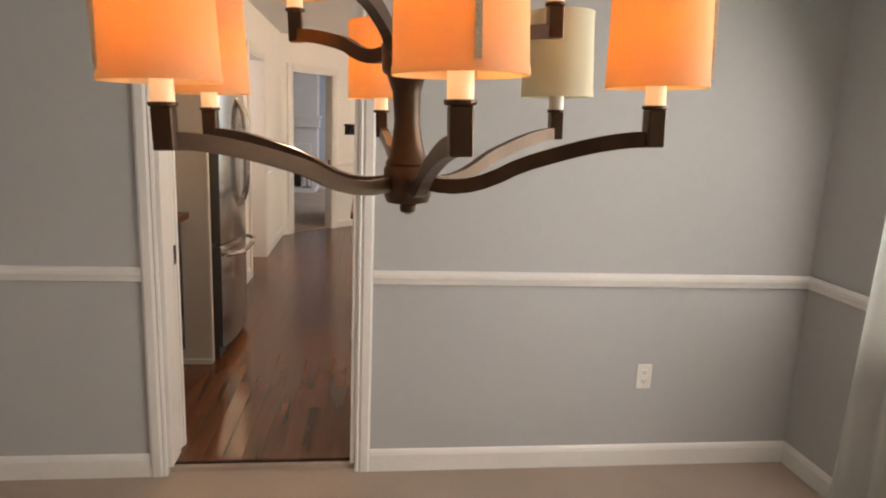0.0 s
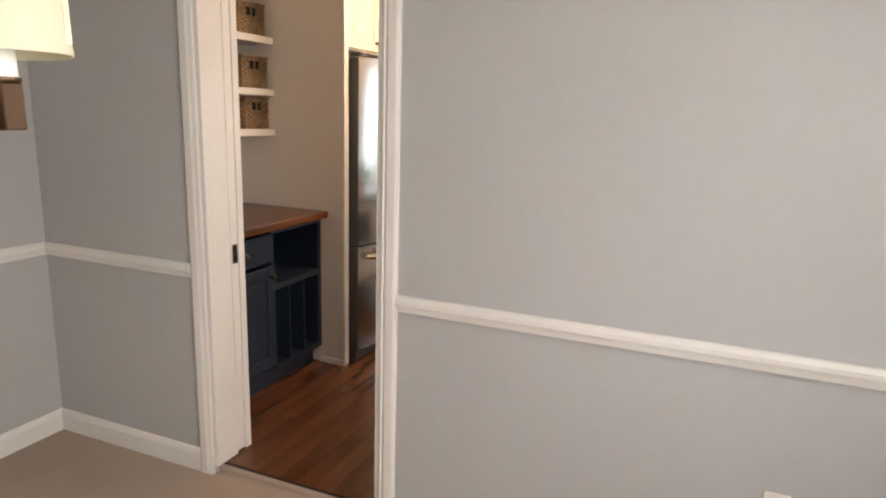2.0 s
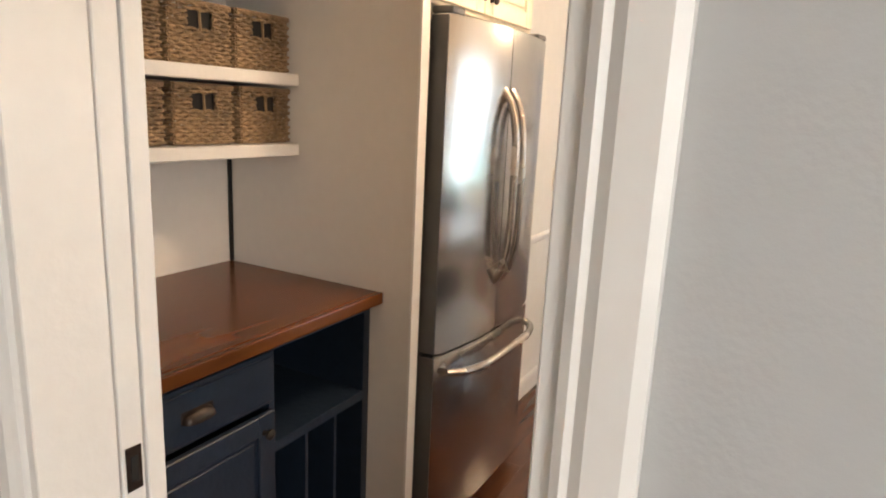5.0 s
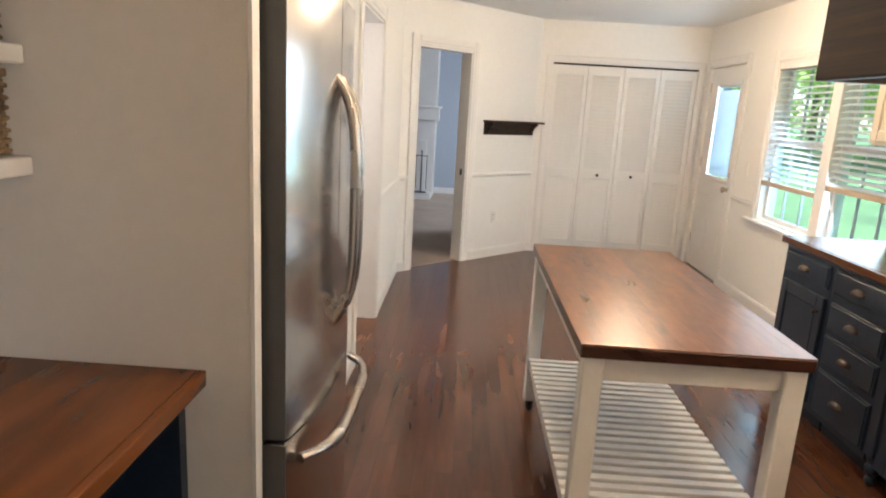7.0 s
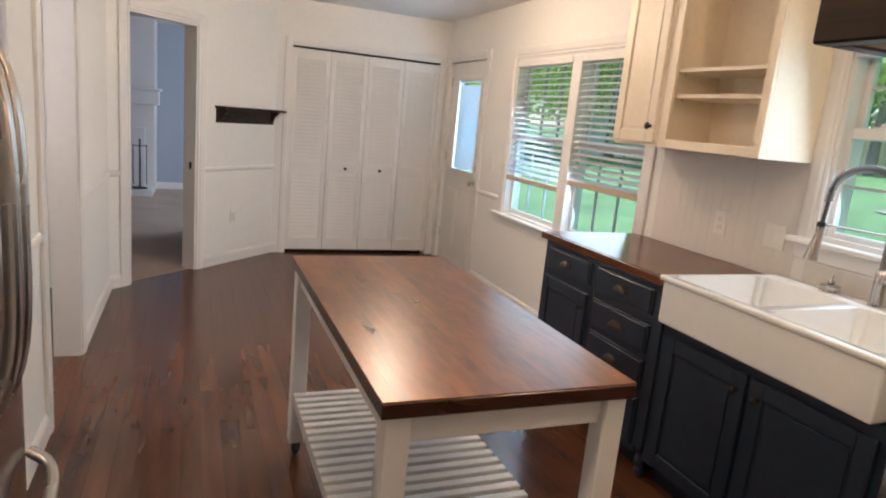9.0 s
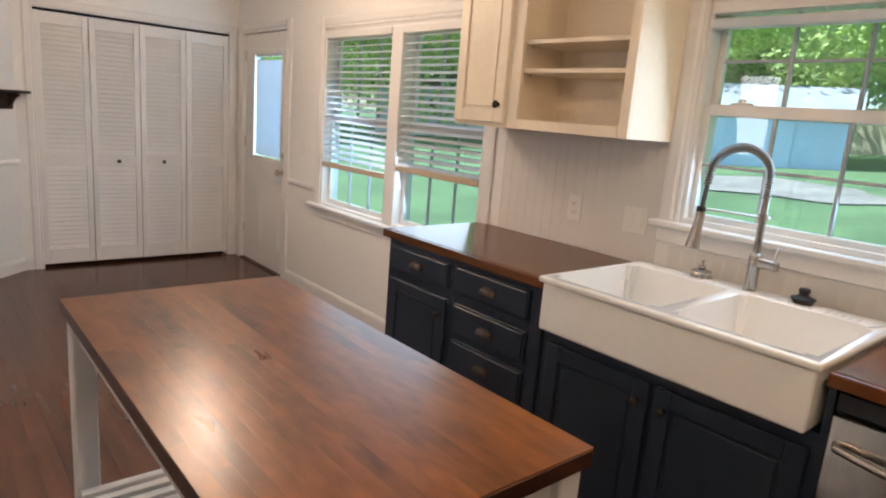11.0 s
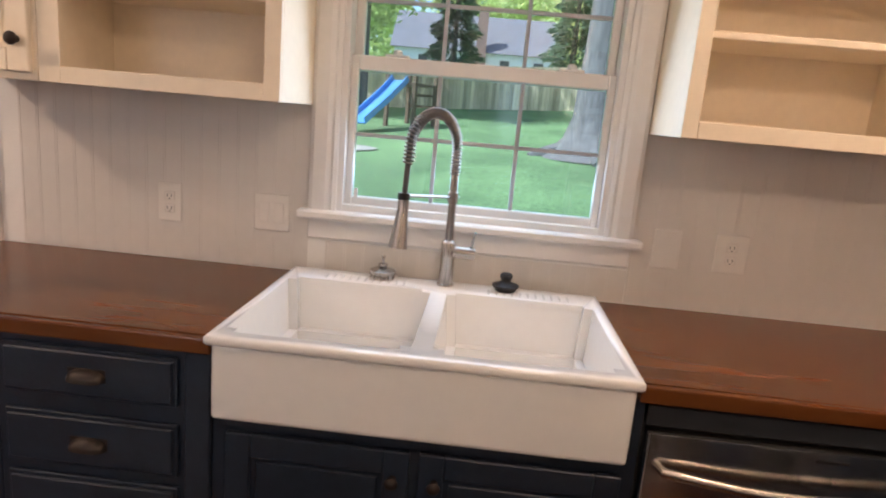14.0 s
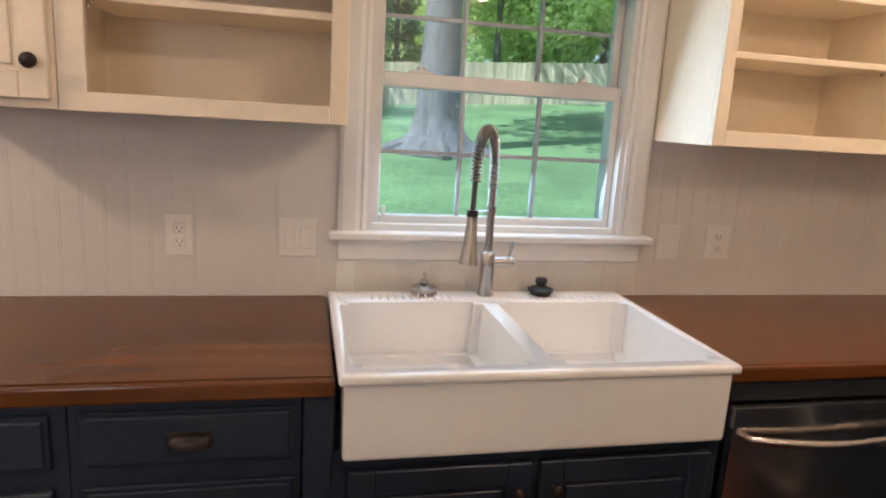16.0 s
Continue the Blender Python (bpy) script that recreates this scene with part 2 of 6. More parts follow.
M_SLATBLIND = surface("mini_blind_slat", (0.62, 0.68, 0.74), 0.5)


# ---- building helpers ----
def thing(name, label, category, place=(0, 0, 0), rz=0.0, group="", kind=""):
    ob = new(name)
    ob.empty_display_size = 0.1
    ob.matrix_world = pose(*place, 0, 0, rz)
    return tagged(ob, label, category, group, kind)


def finish(ob, bm, material, smooth):
    me = ob.data
    bmesh.ops.recalc_face_normals(bm, faces=bm.faces)
    bm.to_mesh(me)
    bm.free()
    if material:
        me.materials.append(material)
    if smooth:
        for f in me.polygons:
            f.use_smooth = True
        me.set_sharp_from_angle(angle=radians(40))


def part(name, bm, material, parent, label="", smooth=False, at=None):
    ob = new(name, bpy.data.meshes.new(name))
    finish(ob, bm, material, smooth)
    ob.parent = parent
    if at is not None:
        ob.matrix_local = at
    return tagged(ob, label)


def again(ob, parent, m):
    """The same mesh as another object of its own."""
    c = new(ob.name.split(".")[0], ob.data)
    c.parent = parent
    c.matrix_local = m
    return c


def solid(name, bm, material, label="", category="", kind="structure", smooth=False):
    ob = new(name, bpy.data.meshes.new(name))
    finish(ob, bm, material, smooth)
    return tagged(ob, label, category, "", kind)


def box(x0, x1, y0, y1, z0, z1, bevel=0.0, bm=None, seg=1):
    own = bmesh.new()
    bmesh.ops.create_cube(own, size=1.0, matrix=Matrix.Translation(((x0 + x1) / 2, (y0 + y1) / 2, (z0 + z1) / 2)) @ Matrix.Diagonal((abs(x1 - x0), abs(y1 - y0), abs(z1 - z0), 1)))
    if bevel:
        bmesh.ops.bevel(own, geom=own.edges[:], offset=bevel, segments=seg, affect="EDGES", profile=0.6)
    return join(bm, own)


def join(bm, own):
    if bm is None:
        return own
    me = bpy.data.meshes.new("joined")
    own.to_mesh(me)
    own.free()
    bm.from_mesh(me)
    bpy.data.meshes.remove(me)
    return bm


def boxes(*rows, bevel=0.0):
    bm = bmesh.new()
    for r in rows:
        box(*r, bevel=bevel, bm=bm)
    return bm


def lathe(profile, n=20, at=(0, 0, 0), bm=None, m=None):
    """profile: (radius, z) from bottom to top, turned round z."""
    own = bmesh.new()
    rings = []
    for r, z in profile:
        rings.append([own.verts.new((r * math.cos(2 * math.pi * k / n), r * math.sin(2 * math.pi * k / n), z)) for k in range(n)])
    for a, b in zip(rings, rings[1:]):
        for k in range(n):
            own.faces.new((a[k], a[(k + 1) % n], b[(k + 1) % n], b[k]))
    own.faces.new(rings[0][::-1])
    own.faces.new(rings[-1])
    own.transform(Matrix.Translation(at) @ (m or Matrix()))
    return join(bm, own)


def sweep(points, radius, n=8, bm=None, flat=None, up=(0, 0, 1)):
    """A tube along points; radius a number or one for each point; flat=(width, height) for a four-sided bar."""
    own = bmesh.new()
    pts = [Vector(p) for p in points]
    rings = []
    side0 = None
    for i, p in enumerate(pts):
        d = (pts[min(i + 1, len(pts) - 1)] - pts[max(i - 1, 0)]).normalized()
        ref = Vector(up) if abs(d.dot(Vector(up))) < 0.95 else Vector((1, 0, 0))
        side = d.cross(ref).normalized() if side0 is None or flat else (side0 - d * side0.dot(d)).normalized()
        side0 = side
        top = side.cross(d)
        if flat:
            w, h = flat[0] / 2, flat[1] / 2
            ring = [p + side * a * w + top * b * h for a, b in ((-1, -1), (1, -1), (1, 1), (-1, 1))]
        else:
            r = radius[i] if isinstance(radius, (list, tuple)) else radius
            ring = [p + (side * math.cos(2 * math.pi * k / n) + top * math.sin(2 * math.pi * k / n)) * r for k in range(n)]
        rings.append([own.verts.new(v) for v in ring])
    m = len(rings[0])
    for a, b in zip(rings, rings[1:]):
        for k in range(m):
            own.faces.new((a[k], a[(k + 1) % m], b[(k + 1) % m], b[k]))
    own.faces.new(rings[0][::-1])
    own.faces.new(rings[-1])
    return join(bm, own)


def prism(outline, z0, z1, bm=None):
    own = bmesh.new()
    lo = [own.verts.new((x, y, z0)) for x, y in outline]
    hi = [own.verts.new((x, y, z1)) for x, y in outline]
    own.faces.new(lo[::-1])
    own.faces.new(hi)
    for k in range(len(lo)):
        own.faces.new((lo[k], lo[(k + 1) % len(lo)], hi[(k + 1) % len(lo)], hi[k]))
    return join(bm, own)


def moulding(profile, length, bm=None, m=None):
    """An extruded profile: (depth, height) points, run along x for the length."""
    own = bmesh.new()
    a = [own.verts.new((0, -d, h)) for d, h in profile]
    b = [own.verts.new((length, -d, h)) for d, h in profile]
    own.faces.new(a[::-1])
    own.faces.new(b)
    for k in range(len(a)):
        own.faces.new((a[k], a[(k + 1) % len(a)], b[(k + 1) % len(a)], b[k]))
    if m:
        own.transform(m)
    return join(bm, own)


BASE_PROFILE = ((0, 0), (0.015, 0), (0.015, 0.075), (0.011, 0.088), (0.006, 0.096), (0, 0.1))
RAIL_PROFILE = ((0, 0), (0.012, 0.004), (0.016, 0.02), (0.022, 0.032), (0.022, 0.046), (0.012, 0.058), (0, 0.06))
CASING_PROFILE = ((0, 0), (0.012, 0), (0.016, 0.012), (0.013, 0.02), (0.019, 0.034), (0.019, 0.072), (0.014, 0.085), (0, 0.085))


def along(x, y, z, rz):
    """The pose for a moulding that starts at (x, y, z) and runs along rz; its depth points to its right side."""
    return pose(x, y, z, 0, 0, rz)


def wall_trim(name, profile, label, *runs):
    """runs: x, y, z, direction in degrees, length. The profile stands out to the right of the run."""
    bm = bmesh.new()
    for x, y, z, rz, length in runs:
        moulding(profile, length, bm, along(x, y, z, rz))
    return solid(name, bm, M_TRIM, label, "trim")


def casing(name, label, x, y, rz, width, top, bottom=0.0, reach=0.085, right=None):
    """A door or window casing with mitred look on a wall that runs along rz; the opening starts at (x, y) and is width long."""
    bm = bmesh.new()
    m = pose(x, y, 0, 0, 0, rz)
    prof = [(d, h * reach / 0.085) for d, h in CASING_PROFILE]
    # left leg: grows to the left of the opening
    moulding(prof, top - bottom + reach, bm, m @ Matrix.Translation((0, 0, bottom)) @ Matrix(((0, 0, -1, 0), (0, 1, 0, 0), (1, 0, 0, 0), (0, 0, 0, 1))))
    thin = [(d, h * (right or reach) / 0.085) for d, h in CASING_PROFILE]
    moulding(thin, top - bottom + reach, bm, m @ Matrix.Translation((width, 0, bottom)) @ Matrix(((0, 0, 1, 0), (0, 1, 0, 0), (1, 0, 0, 0), (0, 0, 0, 1))))
    moulding(prof, width, bm, m @ Matrix.Translation((0, 0, top)))
    return solid(name, bm, M_TRIM, label, "trim")


# ---- structure ----
CEIL = 2.44
DX0, DX1, DY0, DY1 = -1.74, 1.96, -1.9, 2.63      # dining room
KX1, KY0, KY1 = 1.955, 2.83, 9.45                 # kitchen: window wall, wall to the dining room, closet wall
LX = -1.07                                        # left kitchen wall beyond the refrigerator
DZ = -0.035                                        # the carpet lies a little lower
OPEN0, OPEN1, OPENTOP = -0.828, -0.05, 2.03        # pocket-door opening

solid("wall_between", boxes((DX0 - 0.15, OPEN0, DY1, KY0, -0.1, CEIL), (OPEN1, KX1 + 0.2, DY1, KY0, -0.1, CEIL), (OPEN0, OPEN1, DY1, KY0, OPENTOP, CEIL)), M_GREY, "light grey painted plaster wall with a doorway", "wall")
# kitchen skin of that wall
solid("wall_kitchen_south", boxes((OPEN1 + 0.02, KX1, KY0, KY0 + 0.004, 0, CEIL), (-1.70, OPEN0 - 0.02, KY0, KY0 + 0.004, 0, CEIL)), M_WHITEWALL, "white painted kitchen wall", "wall")
solid("wall_west_dining", boxes((DX0 - 0.15, DX0, DY0, DY1, -0.1, CEIL)), M_GREY, "light grey painted dining room wall", "wall")
solid("wall_south_dining", boxes((DX0 - 0.15, DX1 + 0.15, DY0 - 0.15, DY0, -0.1, CEIL)), M_GREY, "light grey painted dining room wall", "wall")
WY0, WY1, WZ0, WZ1 = -0.25, 2.1, 0.75, 2.1
solid("wall_east_dining", boxes((DX1, DX1 + 0.2, DY0, WY0, -0.1, CEIL), (DX1, DX1 + 0.2, WY1, DY1, -0.1, CEIL), (DX1, DX1 + 0.2, WY0, WY1, -0.1, WZ0), (DX1, DX1 + 0.2, WY0, WY1, WZ1, CEIL)), M_GREY, "light grey painted wall with a window", "wall")
solid("floor_dining", boxes((DX0, DX1, DY0, DY1 + 0.02, -0.15, DZ), (OPEN0, OPEN1, DY1 + 0.02, DY1 + 0.045, -0.15, DZ + 0.02)), M_CARPET, "beige cut-pile carpet", "carpet")
solid("ceiling_dining", boxes((DX0 - 0.15, DX1 + 0.2, DY0 - 0.15, DY1, CEIL, CEIL + 0.15)), M_CEIL, "white painted ceiling", "ceiling")
solid("ceiling_kitchen", boxes((-2.3, KX1 + 0.2, DY1, 10.4, CEIL, CEIL + 0.15)), M_CEIL, "white textured kitchen ceiling", "ceiling")

# window wall with two windows and the back door
SW = (4.10, 4.924, 1.138, 1.98)      # sink window opening y0 y1 z0 z1
BW = (6.10, 7.85, 0.75, 2.0)      # double window opening
BD = (8.46, 9.32, 2.03)            # back door
X2 = KX1 + 0.125
solid("wall_east_kitchen", boxes(
    (KX1, X2, KY0, SW[0], 0, CEIL), (KX1, X2, SW[0], SW[1], 0, SW[2]), (KX1, X2, SW[0], SW[1], SW[3], CEIL),
    (KX1, X2, SW[1], BW[0], 0, CEIL), (KX1, X2, BW[0], BW[1], 0, BW[2]), (KX1, X2, BW[0], BW[1], BW[3], CEIL),
    (KX1, X2, BW[1], BD[0], 0, CEIL), (KX1, X2, BD[0], BD[1], BD[2], CEIL), (KX1, X2, BD[1], KY1 + 0.15, 0, CEIL)), M_WHITEWALL, "white painted wall with two windows and a door", "wall")
CL0, CL1, CLT = 0.365, 1.868, 2.022
solid("wall_north_kitchen", boxes((0.23, CL0, KY1, KY1 + 0.13, 0, CEIL), (CL1, KX1, KY1, KY1 + 0.13, 0, CEIL), (CL0, CL1, KY1, KY1 + 0.13, CLT, CEIL)), M_WHITEWALL, "white painted wall round the closet", "wall")
# closet walls coloured near-black, the shade inside is in the colour
solid("closet_inside", boxes((CL0 - 0.1, CL1 + 0.1, KY1 + 0.75, KY1 + 0.85, 0, CEIL), (CL0 - 0.1, CL0, KY1 + 0.13, KY1 + 0.75, 0, CEIL), (CL1, CL1 + 0.1, KY1 + 0.13, KY1 + 0.75, 0, CEIL)), M_NEARBLACK, "closet inside, shade painted near-black", "wall")
# slanted wall with the family-room doorway; local x runs along the wall from its left end
DIAG = pose(-1.07, 8.15, 0, 0, 0, 45)
DL = 1.838
FD0, FD1, FDT = 0.175, 0.837, 2.02
bm = boxes((0, FD0, 0, 0.12, 0, CEIL), (FD1, DL, 0, 0.12, 0, CEIL), (FD0, FD1, 0, 0.12, FDT, CEIL))
bm.transform(DIAG)
solid("wall_slanted", bm, M_WHITEWALL, "slanted white wall with an open doorway", "wall")
HALL0, HALL1, HALLT = 6.0, 6.84, 2.02
solid("wall_west_kitchen", boxes((LX - 0.12, LX, 4.70, HALL0, 0, CEIL), (LX - 0.12, LX, HALL1, 8.15, 0, CEIL), (LX - 0.12, LX, HALL0, HALL1, HALLT, CEIL)), M_WHITEWALL, "white painted wall with a hall doorway", "wall")
solid("wall_nook", boxes((-1.85, -1.70, KY0, 4.75, 0, CEIL)), M_WHITEWALL, "cream painted wall behind the open shelves", "wall")
solid("hall_walls", boxes((-2.35, -2.25, 4.75, 8.3, 0, CEIL), (-2.25, LX - 0.12, 4.75, 4.87, 0, CEIL), (-2.25, LX - 0.12, 8.2, 8.3, 0, CEIL)), M_WHITEWALL, "off-white hall walls", "wall")

# family room beyond the slanted wall
FY1 = 13.72
solid("family_walls", boxes((-3.6, 2.6, FY1, FY1 + 0.15, 0, CEIL), (-3.75, -3.6, 8.2, FY1 + 0.15, 0, CEIL), (2.45, 2.6, 10.4, FY1, 0, CEIL), (-3.6, -2.35, 8.2, 8.3, 0, CEIL), (-0.15, 2.45, 10.3, 10.4, 0, CEIL)), M_BLUEGREY, "blue-grey painted family room walls", "wall")
bm = prism(((-3.6, 8.3), (-2.25, 8.3), (-1.19, 8.20), (-1.02, 8.28), (-0.33, 8.97), (0.33, 9.63), (0.35, 10.35), (2.45, 10.4), (2.45, FY1), (-3.6, FY1)), -0.1, 0.006)
solid("floor_family", bm, M_CARPET, "beige family room carpet", "carpet")
solid("ceiling_family", boxes((-3.75, 2.6, 8.3, FY1 + 0.15, CEIL + 0.001, CEIL + 0.16)), M_CEIL, "white family room ceiling", "ceiling")
solid("ceiling_hall", boxes((-2.35, LX - 0.12, 4.75, 8.3, CEIL - 0.006, CEIL)), M_CEIL, "white hall ceiling", "ceiling")
floor = solid("floor", boxes((-2.35, KX1, DY1 + 0.045, 10.3, -0.12, -0.006)), M_SUBFLOOR, "dark stained hardwood plank floor", "floor")

# baseboards, rails and casings
G = 0.001
wall_trim("baseboard_dining", BASE_PROFILE, "white painted baseboard", (DX0, DY1 - G, DZ, 0, OPEN0 - 0.066 - DX0), (OPEN1 + 0.065, DY1 - G, DZ, 0, DX1 - OPEN1 - 0.065), (DX0 + G, DY0, DZ, 90, DY1 - DY0), (DX1 - G, DY1, DZ, -90, DY1 - DY0))
wall_trim("chair_rail_dining", RAIL_PROFILE, "white painted chair rail", (DX0, DY1 - G, 0.805, 0, OPEN0 - 0.066 - DX0), (OPEN1 + 0.065, DY1 - G, 0.805, 0, DX1 - OPEN1 - 0.065), (DX0 + G, DY0, 0.805, 90, DY1 - DY0), (DX1 - G, DY1, 0.805, -90, DY1 - WY1 - 0.09))
casing("casing_dining", "white fluted doorway casing", OPEN0, DY1 - G, 0, OPEN1 - OPEN0, OPENTOP, DZ, reach=0.064)
casing("casing_kitchen_side", "white doorway casing on the kitchen side", OPEN1, KY0 + 0.005, 180, OPEN1 - OPEN0, OPENTOP)
wall_trim("baseboard_kitchen", BASE_PROFILE, "white painted kitchen baseboard",
          (LX + G, 4.71, 0, 90, HALL0 - 0.09 - 4.71), (LX + G, HALL1 + 0.09, 0, 90, 8.15 - HALL1 - 0.09),
          (KX1 - G, BD[0] - 0.09, 0, -90, BD[0] - 0.09 - 6.04), (0.23, KY1 - G, 0, 0, CL0 - 0.08 - 0.23))
bm = bmesh.new()
for a, b in ((0, FD0 - 0.087), (FD1 + 0.087, DL)):
    moulding(BASE_PROFILE, b - a, bm, DIAG @ Matrix.Translation((a, -G, 0)))
solid("baseboard_slanted", bm, M_TRIM, "white painted baseboard", "trim")
THIN_RAIL = ((0, 0), (0.008, 0.004), (0.014, 0.012), (0.014, 0.03), (0.008, 0.04), (0, 0.044))
bm = bmesh.new()
moulding(THIN_RAIL, DL - FD1 - 0.087, bm, DIAG @ Matrix.Translation((FD1 + 0.087, -G, 0.838)))
moulding(THIN_RAIL, FD0 - 0.087, bm, DIAG @ Matrix.Translation((0, -G, 0.838)))
moulding(THIN_RAIL, 8.15 - HALL1 - 0.09, bm, along(LX + G, HALL1 + 0.09, 0.838, 90))
moulding(THIN_RAIL, HALL0 - 0.09 - 4.71, bm, along(LX + G, 4.71, 0.838, 90))
moulding(THIN_RAIL, BD[0] - 0.09 - BW[1] - 0.09, bm, along(KX1 - G, BD[0] - 0.09, 0.822, -90))
solid("chair_rail_kitchen", bm, M_TRIM, "thin white painted chair rail", "trim")
casing("casing_hall", "white hall doorway casing", LX + G, HALL0, 90, HALL1 - HALL0, HALLT)
c = casing("casing_family", "white family room doorway casing", 0, 0, 0, FD1 - FD0, FDT)
c.matrix_world = DIAG @ Matrix.Translation((FD0, -G, 0))
casing("casing_closet", "white closet casing", CL0, KY1 - G, 0, CL1 - CL0, CLT, reach=0.07)
casing("casing_back_door", "white back door casing", KX1 - G, BD[1], -90, BD[1] - BD[0], BD[2], reach=0.08)
# jamb linings
solid("jamb_hall", boxes((LX - 0.13, LX + 0.004, HALL0, HALL0 + 0.015, 0, HALLT), (LX - 0.13, LX + 0.004, HALL1 - 0.015, HALL1, 0, HALLT), (LX - 0.13, LX + 0.004, HALL0, HALL1, HALLT - 0.015, HALLT)), M_TRIM, "white hall door jamb", "trim")
bm = boxes((FD0, FD0 + 0.015, -0.004, 0.13, 0, FDT), (FD1 - 0.015, FD1, -0.004, 0.13, 0, FDT), (FD0, FD1, -0.004, 0.13, FDT - 0.015, FDT))
bm.transform(DIAG)
solid("jamb_family", bm, M_TRIM, "white family room door jamb", "trim")

# ---- openings: windows and doors ----
def sash(parent, y0, y1, z0, z1, x, cols, rows, stile=0.035, rail=0.04, name="sash", bar=0.006):
    """A glazed sash in the window wall, with real muntins and panes."""
    s = part(name, boxes((x, x + 0.032, y0, y0 + stile, z0, z1), (x, x + 0.032, y1 - stile, y1, z0, z1), (x, x + 0.032, y0 + stile, y1 - stile, z0, z0 + rail), (x, x + 0.032, y0 + stile, y1 - stile, z1 - rail, z1), bevel=0.003), M_TRIM, parent)
    gy0, gy1, gz0, gz1 = y0 + stile, y1 - stile, z0 + rail, z1 - rail
    for k in range(1, cols):
        y = gy0 + (gy1 - gy0) * k / cols
        part("muntin", box(x + 0.006, x + 0.026, y - bar, y + bar, gz0, gz1, 0.002), M_MUNTIN, s)
    for k in range(1, rows):
        z = gz0 + (gz1 - gz0) * k / rows
        part("muntin", box(x + 0.008, x + 0.024, gy0, gy1, z - bar, z + bar, 0.002), M_MUNTIN, s)
    p = part("pane", box(x + 0.014, x + 0.018, gy0 - 0.004, gy1 + 0.004, gz0 - 0.004, gz1 + 0.004), M_GLASS, s)
    p.visible_shadow = False
    return s


def window_case(name, label, y0, y1, z0, z1, sill_z, over):
    w = thing(name, label, "window", kind="structure")
    r = 0.085
    bm = bmesh.new()
    prof = [(d, h * r / 0.085) for d, h in CASING_PROFILE]
    m = pose(KX1 - G, y1, 0, 0, 0, -90)
    moulding(prof, z1 - z0 + r, bm, m @ Matrix.Translation((0, 0, z0)) @ Matrix(((0, 0, -1, 0), (0, 1, 0, 0), (1, 0, 0, 0), (0, 0, 0, 1))))
    moulding(prof, z1 - z0 + r, bm, m @ Matrix.Translation((y1 - y0, 0, z0)) @ Matrix(((0, 0, 1, 0), (0, 1, 0, 0), (1, 0, 0, 0), (0, 0, 0, 1))))
    moulding(prof, y1 - y0, bm, m @ Matrix.Translation((0, 0, z1)))
    part("casing", bm, M_TRIM, w)
    part("jamb", boxes((KX1 - 0.003, X2 + 0.01, y0, y0 + 0.018, z0, z1), (KX1 - 0.003, X2 + 0.01, y1 - 0.018, y1, z0, z1), (KX1 - 0.003, X2 + 0.01, y0, y1, z1 - 0.018, z1)), M_TRIM, w)
    part("window_sill", box(KX1 - 0.05, X2 + 0.03, y0 - over, y1 + over, sill_z - 0.025, sill_z, 0.005), M_TRIM, w)
    part("apron", box(KX1 - 0.016, KX1 - G, y0 - r, y1 + r, sill_z - 0.09, sill_z - 0.026, 0.004), M_TRIM, w)
    return w


win = window_case("window_sink", "white double-hung window with grid muntins over the sink", SW[0], SW[1], SW[2] - 0.02, SW[3], 1.118, 0.112)
sash(win, SW[0] + 0.018, SW[1] - 0.018, 1.120, 1.590, KX1 + 0.028, 3, 2, 0.022, 0.043, "lower_sash")
sash(win, SW[0] + 0.018, SW[1] - 0.018, 1.545, SW[3] - 0.018, KX1 + 0.066, 3, 2, 0.026, 0.04, "upper_sash")
for y in (4.25, 4.77):
    part("sash_lock", join(box(KX1 + 0.028, KX1 + 0.060, y - 0.036, y + 0.036, 1.590, 1.598, 0.002), lathe(((0.014, 0), (0.014, 0.010), (0.007, 0.015)), 12, (KX1 + 0.044, y, 1.598))), M_TRIM, win)
part("tilt_latch", box(KX1 + 0.022, KX1 + 0.028, 4.865, 4.876, 1.16, 1.19, 0.001), M_PLASTIC, win)

win = window_case("window_breakfast", "white twin double-hung window with mullion", BW[0], BW[1], BW[2] - 0.03, BW[3], 0.735, 0.14)
MU0, MU1 = 6.895, 7.01
part("mullion", box(KX1 - 0.012, X2 + 0.01, MU0, MU1, 0.737, BW[3] - 0.018, 0.004), M_TRIM, win)
for a, b in ((BW[0] + 0.018, MU0), (MU1, BW[1] - 0.018)):
    sash(win, a, b, 0.738, 1.40, KX1 + 0.05, 3, 1, 0.03, 0.045, "lower_sash", 0.0045)
    sash(win, a, b, 1.36, BW[3] - 0.018, KX1 + 0.09, 3, 2, 0.03, 0.04, "upper_sash", 0.0045)


def blind(name, label, y0, y1, top, bottom, x, pitch, slat_depth, tilt, rail_mat, stack=0):
    b = thing(name, label, "blind")
    part("headrail", box(x - 0.03, x + 0.03, y0, y1, top - 0.045, top, 0.003), M_TRIM, b)
    bm = box(-slat_depth / 2, slat_depth / 2, y0 + 0.005, y1 - 0.005, -0.0012, 0.0012)
    first = None
    z = top - 0.06
    while z > bottom + 0.03:
        m = Matrix.Translation((x, 0, z)) @ pose(0, 0, 0, 0, tilt, 0)
        first = again(first, b, m) if first else part("slat", bm, M_BLIND, b, at=m)
        z -= pitch
    part("bottom_rail", box(x - 0.027, x + 0.027, y0, y1, bottom - 0.008, bottom + 0.028, 0.004), rail_mat, b, "tan bottom rail")
    for y in (y0 + 0.12, (y0 + y1) / 2, y1 - 0.12):
        part("cord", sweep(((x - 0.026, y, bottom + 0.02), (x - 0.026, y, top - 0.04)), 0.0012, 5), M_BLIND, b)
    return b


